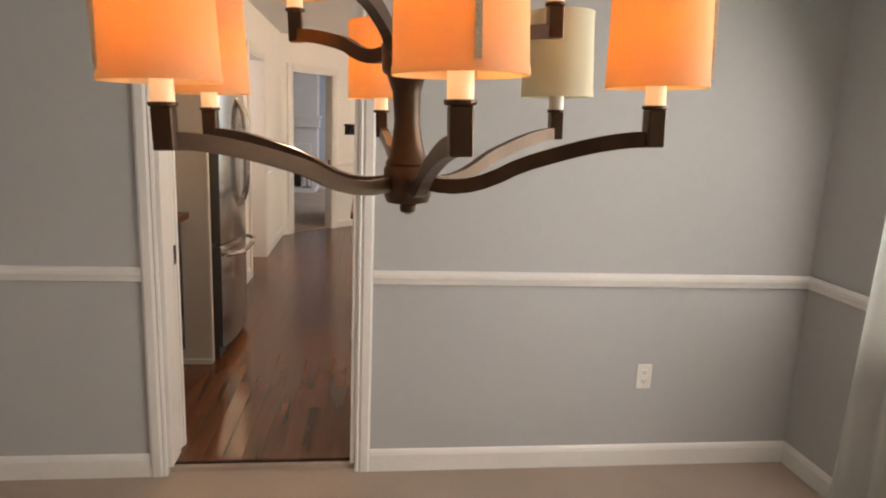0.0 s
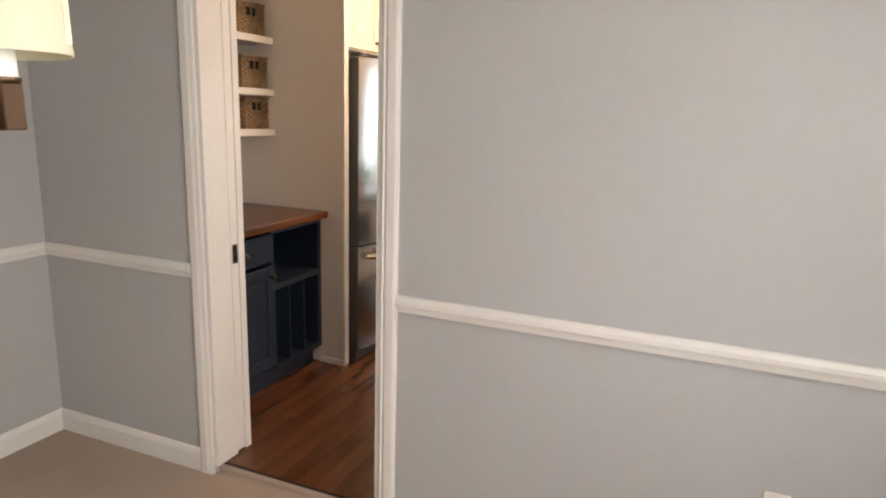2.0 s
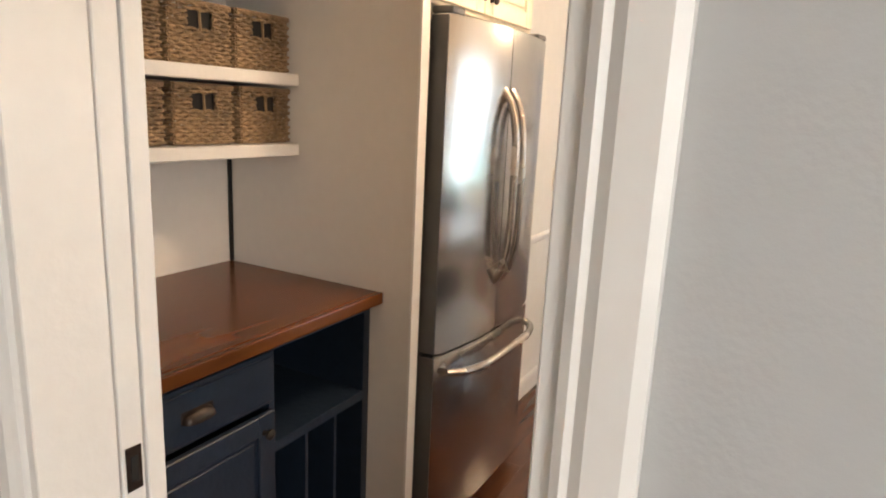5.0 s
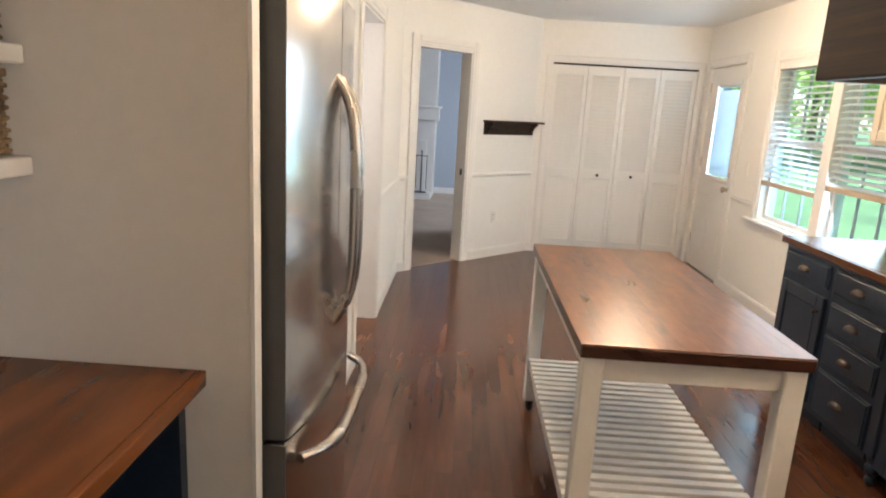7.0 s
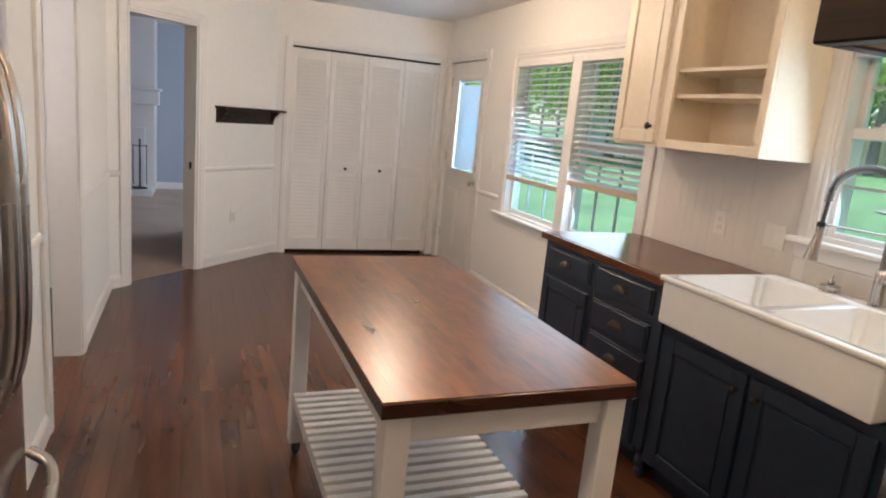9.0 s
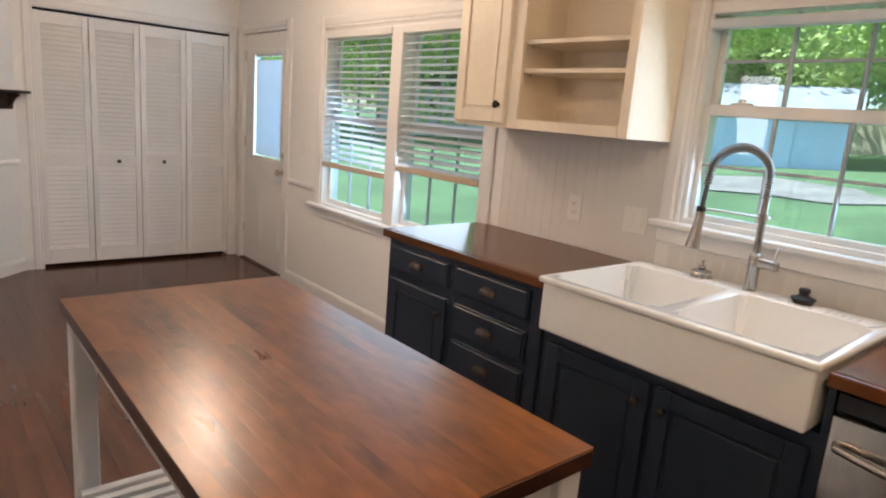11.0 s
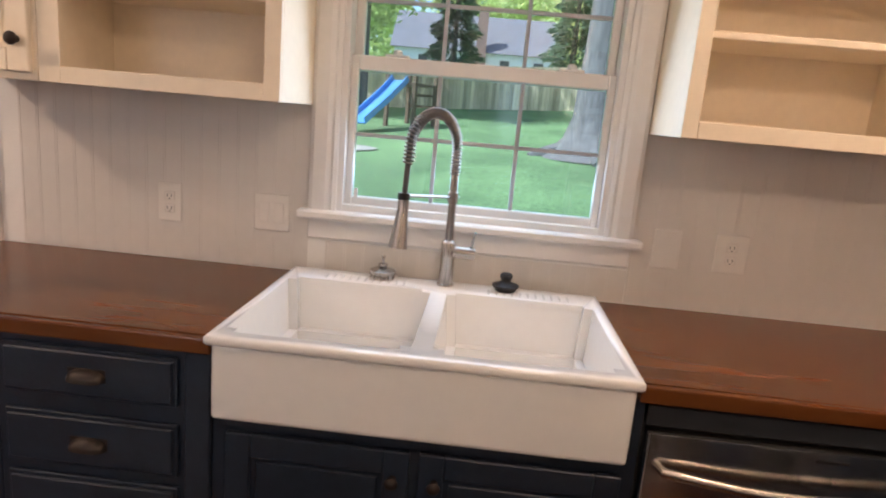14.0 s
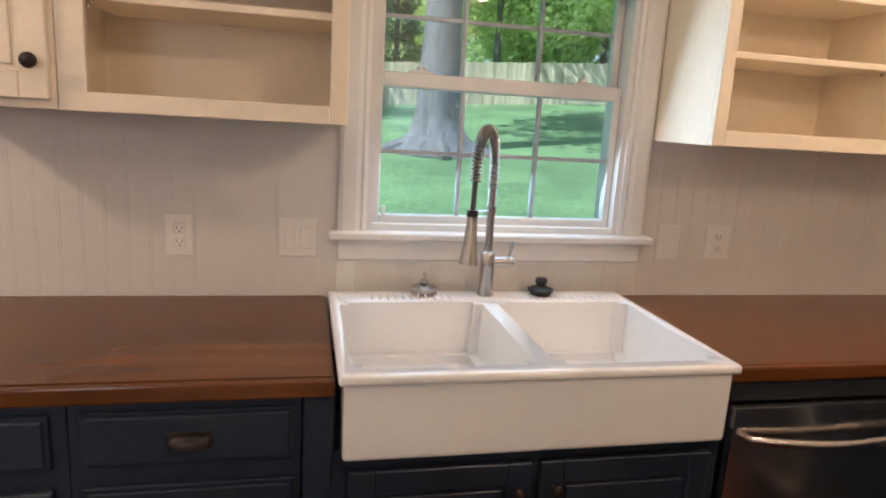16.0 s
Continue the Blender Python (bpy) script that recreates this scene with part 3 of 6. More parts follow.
blind("window_blind", "white slatted blind lowered most of the way", BW[0] + 0.02, MU0 - 0.005, BW[3] - 0.02, 1.105, KX1 + 0.015, 0.043, 0.050, -20, M_TANRAIL)
blind("window_blind", "white slatted blind lowered most of the way", MU1 + 0.005, BW[1] - 0.02, BW[3] - 0.02, 1.035, KX1 + 0.015, 0.043, 0.050, -20, M_TANRAIL)
blind("window_blind", "white blind drawn up over the sink window", SW[0] + 0.02, SW[1] - 0.02, SW[3] - 0.02, 1.87, KX1 + 0.0, 0.0075, 0.05, 0, M_BLIND)

# back door
door = thing("door_back", "white half-glass back door, closed, with a mini blind", "door", kind="structure")
x = KX1 + 0.02
g = (8.565, 9.125, 0.975, 1.865)
part("leaf", boxes((x, x + 0.045, BD[0] + 0.004, g[0], 0.012, BD[2] - 0.004), (x, x + 0.045, g[1], BD[1] - 0.004, 0.012, BD[2] - 0.004), (x, x + 0.045, g[0], g[1], 0.012, g[2]), (x, x + 0.045, g[0], g[1], g[3], BD[2] - 0.004)), M_TRIM, door)
part("glass_frame", boxes((x - 0.012, x, g[0] - 0.03, g[0] + 0.012, g[2] - 0.03, g[3] + 0.03), (x - 0.012, x, g[1] - 0.012, g[1] + 0.03, g[2] - 0.03, g[3] + 0.03), (x - 0.012, x, g[0] + 0.012, g[1] - 0.012, g[2] - 0.03, g[2] + 0.012), (x - 0.012, x, g[0] + 0.012, g[1] - 0.012, g[3] - 0.012, g[3] + 0.03), bevel=0.003), M_TRIM, door)
p = part("pane", box(x + 0.012, x + 0.016, g[0], g[1], g[2], g[3]), M_GLASS, door)
p.visible_shadow = False
for a, b in ((8.58, 8.82), (8.93, 9.17)):
    part("panel", boxes((x - 0.006, x, a, b, 0.22, 0.78), (x - 0.010, x - 0.006, a + 0.03, b - 0.03, 0.25, 0.75), bevel=0.002), M_TRIM, door)
knob = part("door_knob", lathe(((0.03, 0), (0.03, 0.008), (0.012, 0.014), (0.011, 0.035), (0.026, 0.045), (0.029, 0.058), (0.02, 0.07), (0.0, 0.073)), 20, (x, 8.525, 0.893), m=pose(0, 0, 0, 0, -90, 0)), M_BRASS, door, "satin metal knob", True)
part("deadbolt", lathe(((0.027, 0), (0.027, 0.012), (0.02, 0.018), (0, 0.019)), 18, (x, 8.525, 1.03), m=pose(0, 0, 0, 0, -90, 0)), M_BRASS, door, smooth=True)
for z in (0.25, 1.05, 1.8):
    part("hinge", boxes((x - 0.008, x + 0.006, BD[1] - 0.01, BD[1] + 0.004, z, z + 0.09), bevel=0.002), M_BRASS, door)
part("threshold", box(KX1 - 0.02, X2, BD[0], BD[1], -0.004, 0.010, 0.003), M_DARKWOOD, door, "dark wooden threshold")
mini = thing("mini_blind", "closed pale mini blind behind the door glass", "blind")
first = None
bm = box(-0.011, 0.011, g[0] + 0.03, g[1] - 0.03, -0.0006, 0.0006)
for k in range(52):
    m = Matrix.Translation((x + 0.006, 0, g[2] + 0.03 + k * 0.0155)) @ pose(0, 0, 0, 0, 55, 0)
    if first is None:
        first = part("slat", bm, M_SLATBLIND, mini, at=m)
    else:
        again(first, mini, m)
part("headrail", box(x - 0.004, x + 0.014, g[0] + 0.025, g[1] - 0.025, g[3] - 0.03, g[3] - 0.005, 0.002), M_BLIND, mini)

# bifold closet doors
def bifold_panel(parent_label, x0, width, knob_side):
    d = thing("closet_door", parent_label, "door", (x0, KY1 + 0.012, 0.03), group="bifold closet doors", kind="structure")
    h, st = CLT - 0.05, 0.045
    part("frame", boxes((0.003, st, 0, 0.028, 0, h), (width - st, width - 0.003, 0, 0.028, 0, h), (st, width - st, 0, 0.028, 0, 0.12), (st, width - st, 0, 0.028, 0.80, 0.90), (st, width - st, 0, 0.028, h - 0.09, h), bevel=0.002), M_TRIM, d)
    first = None
    bm = box(st - 0.004, width - st + 0.004, -0.023, 0.023, -0.003, 0.003, 0.0012)
    for a, b in ((0.125, 0.795), (0.905, h - 0.095)):
        n = int((b - a) / 0.037)
        for k in range(n):
            m = Matrix.Translation((0, 0.014, a + (k + 0.5) * (b - a) / n)) @ pose(0, 0, 0, 62, 0, 0)
            if first is None:
                first = part("slat", bm, M_TRIM, d, at=m)
            else:
                again(first, d, m)
    part("backing", box(st, width - st, 0.027, 0.0285, 0.11, h - 0.08), M_TRIM, d)
    if knob_side:
        part("knob", lathe(((0.007, 0), (0.007, 0.014), (0.016, 0.02), (0.016, 0.028), (0.008, 0.033), (0, 0.034)), 16, (width * (0.52 if knob_side > 0 else 0.48), 0, 0.845), m=pose(0, 0, 0, 90, 0, 0)), M_BLACK, d, "small black knob", True)
    return d


PW = (CL1 - CL0) / 4
for k, side in enumerate((0, 1, -1, 0)):
    bifold_panel("white louvred bifold closet door, closed" + (" with black knob" if side else ""), CL0 + k * PW, PW, side)
solid("closet_track", boxes((CL0, CL1, KY1 + 0.005, KY1 + 0.06, CLT - 0.016, CLT - 0.002)), M_NEARBLACK, "dark closet door track", "track")

# pocket door in the left jamb of the dining doorway
jd = thing("jamb_dining", "white pocket door jamb with a slot", "trim", kind="structure")
PD0, PD1 = DY1 + 0.126, DY1 + 0.167
for y0, y1 in ((DY1 - 0.004, PD0 - 0.005), (PD1 + 0.005, KY0 + 0.006)):
    part("jamb_strip", box(OPEN0 - 0.001, OPEN0 + 0.02, y0, y1, 0, OPENTOP - 0.021, 0.002), M_TRIM, jd)
# near-black strip puts the slot's shade into colour
part("slot_back", box(OPEN0 - 0.001, OPEN0 + 0.002, PD0 - 0.004, PD1 + 0.004, 0, OPENTOP - 0.021), M_NEARBLACK, jd, "near-black strip for the shade in the pocket slot")
part("jamb_board", box(OPEN1 - 0.02, OPEN1 + 0.001, DY1 - 0.004, KY0 + 0.006, 0, OPENTOP - 0.021, 0.002), M_TRIM, jd)
part("head_board", box(OPEN0, OPEN1, DY1 - 0.004, KY0 + 0.006, OPENTOP - 0.02, OPENTOP + 0.001, 0.002), M_TRIM, jd)
pocket = thing("pocket_door", "white pocket door slid into the wall", "door", kind="structure")
part("leaf", box(OPEN0 + 0.003, OPEN0 + 0.0185, PD0, PD1, 0.01, OPENTOP - 0.022, 0.002), M_TRIM, pocket)
part("edge_pull", box(OPEN0 + 0.0187, OPEN0 + 0.021, PD0 + 0.006, PD1 - 0.006, 0.845, 0.925, 0.001), M_BRONZE, pocket, "dark bronze edge pull")
# proud near-black pad, painted shade in place of a hollow
part("edge_pull_recess", box(OPEN0 + 0.021, OPEN0 + 0.022, PD0 + 0.014, PD1 - 0.014, 0.862, 0.908), M_NEARBLACK, pocket)

# ---- kitchen: nook with shelves ----
GREYPANEL = (3.80, 3.84)
solid("refrigerator_panel", box(-1.70, -0.92, *GREYPANEL, 0, CEIL, 0.0015), M_PANEL, "tall grey painted panel beside the refrigerator", "panel")
solid("panel_trim", boxes((-0.92, -0.912, GREYPANEL[0] - 0.002, GREYPANEL[1] + 0.002, 0.0, CEIL), (-1.08, -0.918, GREYPANEL[0] - 0.012, GREYPANEL[0], 0, 0.03)), M_TRIM, "white edge strip of the panel", "trim")
for z in (1.320, 1.540, 1.818, 2.09):
    s = thing("wall_shelf", "thick white painted floating shelf with baskets", "shelf", (-1.70, KY0 + 0.006, z), group="shelves in the nook")
    part("board", box(0.001, 0.330, 0, GREYPANEL[0] - KY0 - 0.008, 0, 0.038, 0.003), M_TRIM, s)

top = thing("nook_counter", "reddish brown stained wooden counter top", "counter")
part("front_edge", box(-1.0395, -1.02, KY0 + 0.006, GREYPANEL[0] - 0.002, 0.876, 0.913, 0.004, seg=2), M_COUNTER, top)
part("slab", box(-1.699, -1.04, KY0 + 0.006, GREYPANEL[0] - 0.002, 0.876, 0.913, 0.004, seg=2), M_COUNTER, top)


def cup_pull(parent, m):
    """A cup pull that hangs on the face x = 0 and stands out to -x of the pose."""
    own = bmesh.new()
    n, w, deep, high = 12, 0.042, 0.024, 0.026
    rows = []
    for i in range(7):
        v = math.pi / 2 * i / 6
        rows.append([own.verts.new((-deep * math.sin(math.pi * j / n) ** 0.6 * math.sin(v) - 0.001, w * math.cos(math.pi * j / n), high * math.sin(math.pi * j / n) ** 0.6 * math.cos(v) - 0.008)) for j in range(n + 1)])
    for a, b in zip(rows, rows[1:]):
        for j in range(n):
            own.faces.new((a[j], a[j + 1], b[j + 1], b[j]))
    bmesh.ops.remove_doubles(own, verts=own.verts[:], dist=0.0002)
    bmesh.ops.solidify(own, geom=own.faces[:], thickness=0.002)
    box(-0.002, 0, -0.045, 0.045, -0.012, 0.020, 0.0008, own)
    own.transform(m)
    return part("cup_pull", own, M_BRONZE, parent, "dark bronze cup pull", True)


def round_knob(parent, m, r=0.015):
    return part("knob", lathe(((0.009, 0), (0.006, 0.006), (0.006, 0.013), (r, 0.019), (r, 0.024), (r * 0.6, 0.029), (0, 0.030)), 16, m=m), M_BRONZE, parent, "small dark bronze knob", True)


def slab_front(parent, name, x, y0, y1, z0, z1, material=None, panel=False, out=-1):
    """A drawer or door front on the plane x, facing out along x; panel: a frame round a recessed field."""
    th = 0.019 * out
    material = material or M_NAVY
    if not panel:
        bm = box(x, x + th * 0.6, y0, y1, z0, z1, 0.002)
        raised = box(x + th * 0.6, x + th, y0 + 0.009, y1 - 0.009, z0 + 0.009, z1 - 0.009, 0.003)
        return part(name, join(bm, raised), material, parent)
    f = 0.058
    front = part(name, box(x, x + th * 0.45, y0 + f * 0.8, y1 - f * 0.8, z0 + f * 0.8, z1 - f * 0.8), material, parent)
    part("panel", box(x + th * 0.45, x + th * 0.7, y0 + f + 0.012, y1 - f - 0.012, z0 + f + 0.012, z1 - f - 0.012, 0.003), material, front)
    for a, b in ((y0, y0 + f), (y1 - f, y1)):
        part("stile", box(x, x + th, a, b, z0, z1, 0.003), material, front)
    for a, b in ((z0, z0 + f), (z1 - f, z1)):
        part("rail", box(x, x + th, y0 + f, y1 - f, a, b, 0.003), material, front)
    return front


nook = thing("nook_cabinet", "dark navy base cabinet with drawer, door and open bins", "cabinet")
cx = -1.07
for name, row in (("side_panel", (-1.69, cx, KY0 + 0.02, KY0 + 0.04, 0.1, 0.874)), ("middle_panel", (-1.69, cx, 3.345, 3.365, 0.1, 0.874)), ("side_panel", (-1.69, cx, 3.765, 3.797, 0.1, 0.874)), ("bottom_board", (-1.69, cx, KY0 + 0.04, 3.765, 0.1, 0.13)), ("back_board", (-1.69, -1.67, KY0 + 0.04, 3.765, 0.13, 0.874)), ("bin_shelf", (-1.67, cx, 3.365, 3.765, 0.545, 0.575)), ("top_rail", (cx - 0.02, cx, 3.365, 3.765, 0.845, 0.874))):
    part(name, box(*row), M_NAVY, nook)
for y in (3.50, 3.632):
    part("divider", box(-1.66, cx - 0.005, y - 0.006, y + 0.006, 0.13, 0.545), M_NAVY, nook)
part("toe_kick", box(-1.69, cx - 0.06, KY0 + 0.02, 3.795, 0, 0.1), M_NAVY, nook)
d = slab_front(nook, "drawer", cx, KY0 + 0.04, 3.35, 0.705, 0.85, out=1)
cup_pull(d, Matrix.Translation((cx + 0.019, 3.10, 0.775)) @ pose(0, 0, 0, 0, 0, 180))
d = slab_front(nook, "door", cx, KY0 + 0.04, 3.35, 0.145, 0.685, panel=True, out=1)
round_knob(d, Matrix.Translation((cx + 0.019, 3.31, 0.635)) @ pose(0, 0, 0, 0, 90, 0))


# refrigerator
fr = thing("refrigerator", "stainless steel french-door refrigerator with bottom freezer", "refrigerator")
FY0r, FY1r = 3.868, 4.64
part("cabinet", box(-1.60, -0.925, FY0r + 0.006, FY1r - 0.006, 0.02, 1.745, 0.006), M_DARKSIDE, fr, "dark grey refrigerator sides")


def bowed_door(y0, y1, z0, z1):
    """A door with a bowed front over the whole width of the refrigerator."""
    yc, half = (FY0r + FY1r) / 2, (FY1r - FY0r) / 2
    n = 14
    out = [(-0.92, y0), (-0.92, y1)]
    ys = [y1 + (y0 - y1) * k / n for k in range(n + 1)]
    for y in ys:
        u = (y - yc) / half
        out.append((-0.864 + 0.042 * (1 - u * u), y))
    own = prism(out, z0, z1)
    bmesh.ops.bevel(own, geom=[e for e in own.edges if abs(e.verts[0].co.z - e.verts[1].co.z) < 1e-5], offset=0.006, segments=2, affect="EDGES")
    return own


ym = 4.235
dl = part("door", bowed_door(FY0r, ym - 0.003, 0.712, 1.762), M_STEEL, fr, smooth=True)
dr = part("door", bowed_door(ym + 0.003, FY1r, 0.712, 1.762), M_STEEL, fr, smooth=True)
fz = part("freezer_drawer", bowed_door(FY0r, FY1r, 0.075, 0.704), M_STEEL, fr, smooth=True)
for d, y in ((dl, ym - 0.030), (dr, ym + 0.030)):
    pts = [(-0.831 + 0.058 * (1 - (k / 8 - 1) ** 4) ** 0.8, y, 1.23 + 0.335 * (k / 8 - 1)) for k in range(17)]
    part("handle", sweep(pts, 0.014, 10), M_NICKEL, d, "long bowed steel handle", True)
pts = [(-0.841 + 0.075 * (1 - (k / 8 - 1) ** 4) ** 0.8, (FY0r + FY1r) / 2 + 0.335 * (k / 8 - 1), 0.640) for k in range(17)]
part("handle", sweep(pts, 0.014, 10), M_NICKEL, fz, "bowed steel drawer handle", True)
for d, z0, z1 in ((dl, 0.716, 1.758), (fz, 0.079, 0.700)):
    part("door_edge", box(-0.921, -0.865, FY0r - 0.003, FY0r - 0.0005, z0, z1), M_DARKSIDE, d, "dark grey door edge")
part("grille", box(-0.93, -0.89, FY0r + 0.02, FY1r - 0.02, 0.0, 0.07, 0.003), M_DARKSIDE, fr)
for y in (FY0r + 0.01, FY1r - 0.09):
    part("hinge_cover", box(-0.93, -0.86, y, y + 0.08, 1.763, 1.785, 0.004), M_DARKSIDE, fr)

over = thing("upper_cabinet", "cream painted cabinet above the refrigerator", "cabinet")
part("body", box(-1.69, -0.955, 3.842, 4.69, 1.80, 2.43, 0.002), M_CABWHITE, over)
for a, b, ky in ((3.87, 4.232, 4.19), (4.24, 4.66, 4.28)):
    d = slab_front(over, "door", -0.955, a, b, 1.812, 2.40, M_CABWHITE, True, 1)
    round_knob(d, Matrix.Translation((-0.936, ky, 1.862)) @ pose(0, 0, 0, 0, 90, 0))
solid("wall_end", boxes((-1.70, LX, 4.70, 4.75, 0, CEIL)), M_WHITEWALL, "white wall end beside the refrigerator", "wall")

# ---- kitchen: sink run ----
FX = 1.335      # face of the base cabinets
SK0, SK1 = 4.103, 5.035


def counter(name, label, outline):
    c = thing(name, label, "counter")
    own = prism(outline, 0.876, 0.914)
    bmesh.ops.bevel(own, geom=[e for e in own.edges if abs(e.verts[0].co.z - e.verts[1].co.z) < 1e-5], offset=0.005, segments=2, affect="EDGES")
    part("slab", own, M_COUNTER, c)
    return c


c = counter("counter", "dark stained wooden counter top beside the sink", ((1.330, SK1 + 0.004), (KX1 - 0.002, SK1 + 0.004), (KX1 - 0.002, 6.077), (1.330, 6.077)))
part("front_edge", box(1.310, 1.3295, SK1 + 0.004, 6.077, 0.876, 0.914, 0.005, seg=2), M_COUNTER, c)
c = counter("counter", "dark stained wooden corner counter top", ((1.330, SK0 - 0.004), (KX1 - 0.002, SK0 - 0.004), (KX1 - 0.002, KY0 + 0.006), (0.792, KY0 + 0.006), (0.792, 3.430), (1.330, 3.430)))
part("front_edge", box(1.310, 1.3295, 3.431, SK0 - 0.004, 0.876, 0.914, 0.005, seg=2), M_COUNTER, c)
part("front_edge", box(0.792, 1.3095, 3.4305, 3.450, 0.876, 0.914, 0.005, seg=2), M_COUNTER, c)


def base_cabinet(label, y0, y1):
    c = thing("base_cabinet", label, "cabinet", group="navy base cabinets")
    part("body", boxes((FX, KX1 - 0.003, y0, y1, 0.1, 0.874), bevel=0.0015), M_NAVY, c)
    part("toe_kick", box(FX + 0.07, KX1 - 0.01, y0 + 0.01, y1 - 0.01, 0, 0.1), M_NAVYDARK, c)
    return c


c = base_cabinet("dark navy base cabinet with one drawer over a door", 5.560, 6.045)
d = slab_front(c, "drawer", FX, 5.590, 6.010, 0.733, 0.850)
cup_pull(d, Matrix.Translation((FX - 0.019, 5.80, 0.785)))
d = slab_front(c, "door", FX, 5.590, 6.010, 0.135, 0.688, panel=True)
round_knob(d, Matrix.Translation((FX - 0.019, 5.622, 0.615)) @ pose(0, 0, 0, 0, -90, 0))
c = base_cabinet("dark navy base cabinet with four drawers and cup pulls", 5.106, 5.559)
for z0, z1 in ((0.733, 0.853), (0.556, 0.688), (0.388, 0.528), (0.135, 0.352)):
    d = slab_front(c, "drawer", FX, 5.120, 5.535, z0, z1)
    cup_pull(d, Matrix.Translation((FX - 0.019, 5.328, (z0 + z1) / 2 - 0.004)))
post = thing("cabinet_post", "navy turned corner post beside the sink cabinet", "post")
part("shaft", box(FX - 0.012, FX + 0.06, 5.042, 5.104, 0.14, 0.874, 0.004), M_NAVY, post)
part("foot", lathe(((0.012, 0), (0.02, 0.01), (0.024, 0.03), (0.016, 0.045), (0.028, 0.06), (0.032, 0.085), (0.022, 0.105), (0.03, 0.12), (0.034, 0.14)), 18, (FX + 0.024, 5.073, 0)), M_NAVY, post, smooth=True)
c = thing("base_cabinet", "dark navy sink cabinet with two framed doors", "cabinet", group="navy base cabinets")
part("body", box(FX, KX1 - 0.003, 4.080, 5.041, 0.1, 0.738), M_NAVY, c)
part("end_panel", box(FX, KX1 - 0.003, 4.080, 4.098, 0.7385, 0.874), M_NAVY, c)
part("end_panel", box(FX, KX1 - 0.003, 5.0375, 5.041, 0.7385, 0.874), M_NAVY, c)
part("toe_kick", box(FX + 0.07, KX1 - 0.01, 4.09, 5.035, 0, 0.1), M_NAVYDARK, c)
for a, b, ky in ((4.580, 5.005, 4.615), (4.110, 4.558, 4.520)):
    d = slab_front(c, "door", FX, a, b, 0.125, 0.692, panel=True)
    round_knob(d, Matrix.Translation((FX - 0.019, ky, 0.625)) @ pose(0, 0, 0, 0, -90, 0))
c = thing("corner_cabinet", "dark navy corner base cabinet", "cabinet", group="navy base cabinets")
part("body", box(FX, KX1 - 0.003, KY0 + 0.006, 3.465, 0.1, 0.874), M_NAVY, c)
part("wing", box(0.80, FX - 0.001, KY0 + 0.006, 3.42, 0.1, 0.874), M_NAVY, c)
part("toe_kick", boxes((FX + 0.07, KX1 - 0.01, KY0 + 0.01, 3.46, 0, 0.1), (0.81, FX + 0.06, KY0 + 0.01, 3.35, 0, 0.1)), M_NAVYDARK, c)
part("drawer", box(0.83, 1.27, 3.42, 3.439, 0.733, 0.850, 0.003), M_NAVY, c)
part("door", box(0.83, 1.27, 3.42, 3.439, 0.135, 0.688, 0.003), M_NAVY, c)

# dishwasher
dw = thing("dishwasher", "stainless steel dishwasher with a bowed bar handle", "dishwasher")
part("tub", box(FX + 0.02, KX1 - 0.05, 3.468, 4.075, 0.02, 0.868), M_DARKSIDE, dw)
part("control_strip", box(FX - 0.006, FX + 0.02, 3.470, 4.073, 0.818, 0.868, 0.003), M_NAVYDARK, dw, "dark strip above the door")
part("door", box(FX - 0.03, FX + 0.019, 3.472, 4.071, 0.11, 0.812, 0.006, seg=2), M_STEEL, dw, smooth=True)
pts = [(FX - 0.03, 4.048, 0.742)] + [(FX - 0.062 - 0.018 * math.sin(math.pi * k / 10), 4.040 - 0.537 * k / 10, 0.742 - 0.016 * math.sin(math.pi * k / 10)) for k in range(11)] + [(FX - 0.03, 3.495, 0.742)]
part("handle", sweep(pts, 0.011, 10), M_NICKEL, dw, "bowed steel bar handle", True)
part("badge", box(FX - 0.0312, FX - 0.0299, 3.65, 3.72, 0.788, 0.794), M_BLACK, dw)

# farmhouse sink
sink = thing("farmhouse_sink", "white fireclay double-bowl farmhouse sink with apron front", "sink")
SX0, SX1 = 1.262, 1.912


def sink_body():
    own = bmesh.new()
    z0, z1 = 0.742, 0.940
    w = 0.022
    ym1, ym2 = 4.554, 4.584
    xb = 1.795                        # bowls end here, the tap deck lies behind
    bowls = ((SK0 + w, ym1), (ym2, SK1 - w))
    # shell without the top
    box(SX0, SX1, SK0, SK1, 0.918, z1, 0.009, own, 3)
    return own, bowls, xb, w


own, bowls, xb, w = sink_body()
body = part("rim", own, M_PORCELAIN, sink, smooth=True)
apron = part("apron", box(SX0 + 0.012, SX1 - 0.01, SK0 + 0.012, SK1 - 0.012, 0.742, 0.921, 0.014, seg=4), M_PORCELAIN, sink, smooth=True)
for a, b in bowls:
    cut = new("bowl_cutter", bpy.data.meshes.new("bowl_cutter"))
    cm = box(SX0 + 0.036, xb, a + 0.006, b - 0.0, 0.768, 1.0)
    for v in cm.verts:
        if v.co.z < 0.85:
            v.co.x += 0.02 if v.co.x < 1.5 else -0.03
            v.co.y += 0.02 if v.co.y < (a + b) / 2 else -0.02
    bmesh.ops.bevel(cm, geom=[e for e in cm.edges if min(e.verts[0].co.z, e.verts[1].co.z) < 0.9], offset=0.025, segments=4, affect="EDGES")
    finish(cut, cm, M_PORCELAIN, False)
    for piece in (body, apron):
        mod = piece.modifiers.new("bowl", "BOOLEAN")
        mod.operation, mod.object, mod.solver = "DIFFERENCE", cut, "EXACT"
dep = bpy.context.evaluated_depsgraph_get()
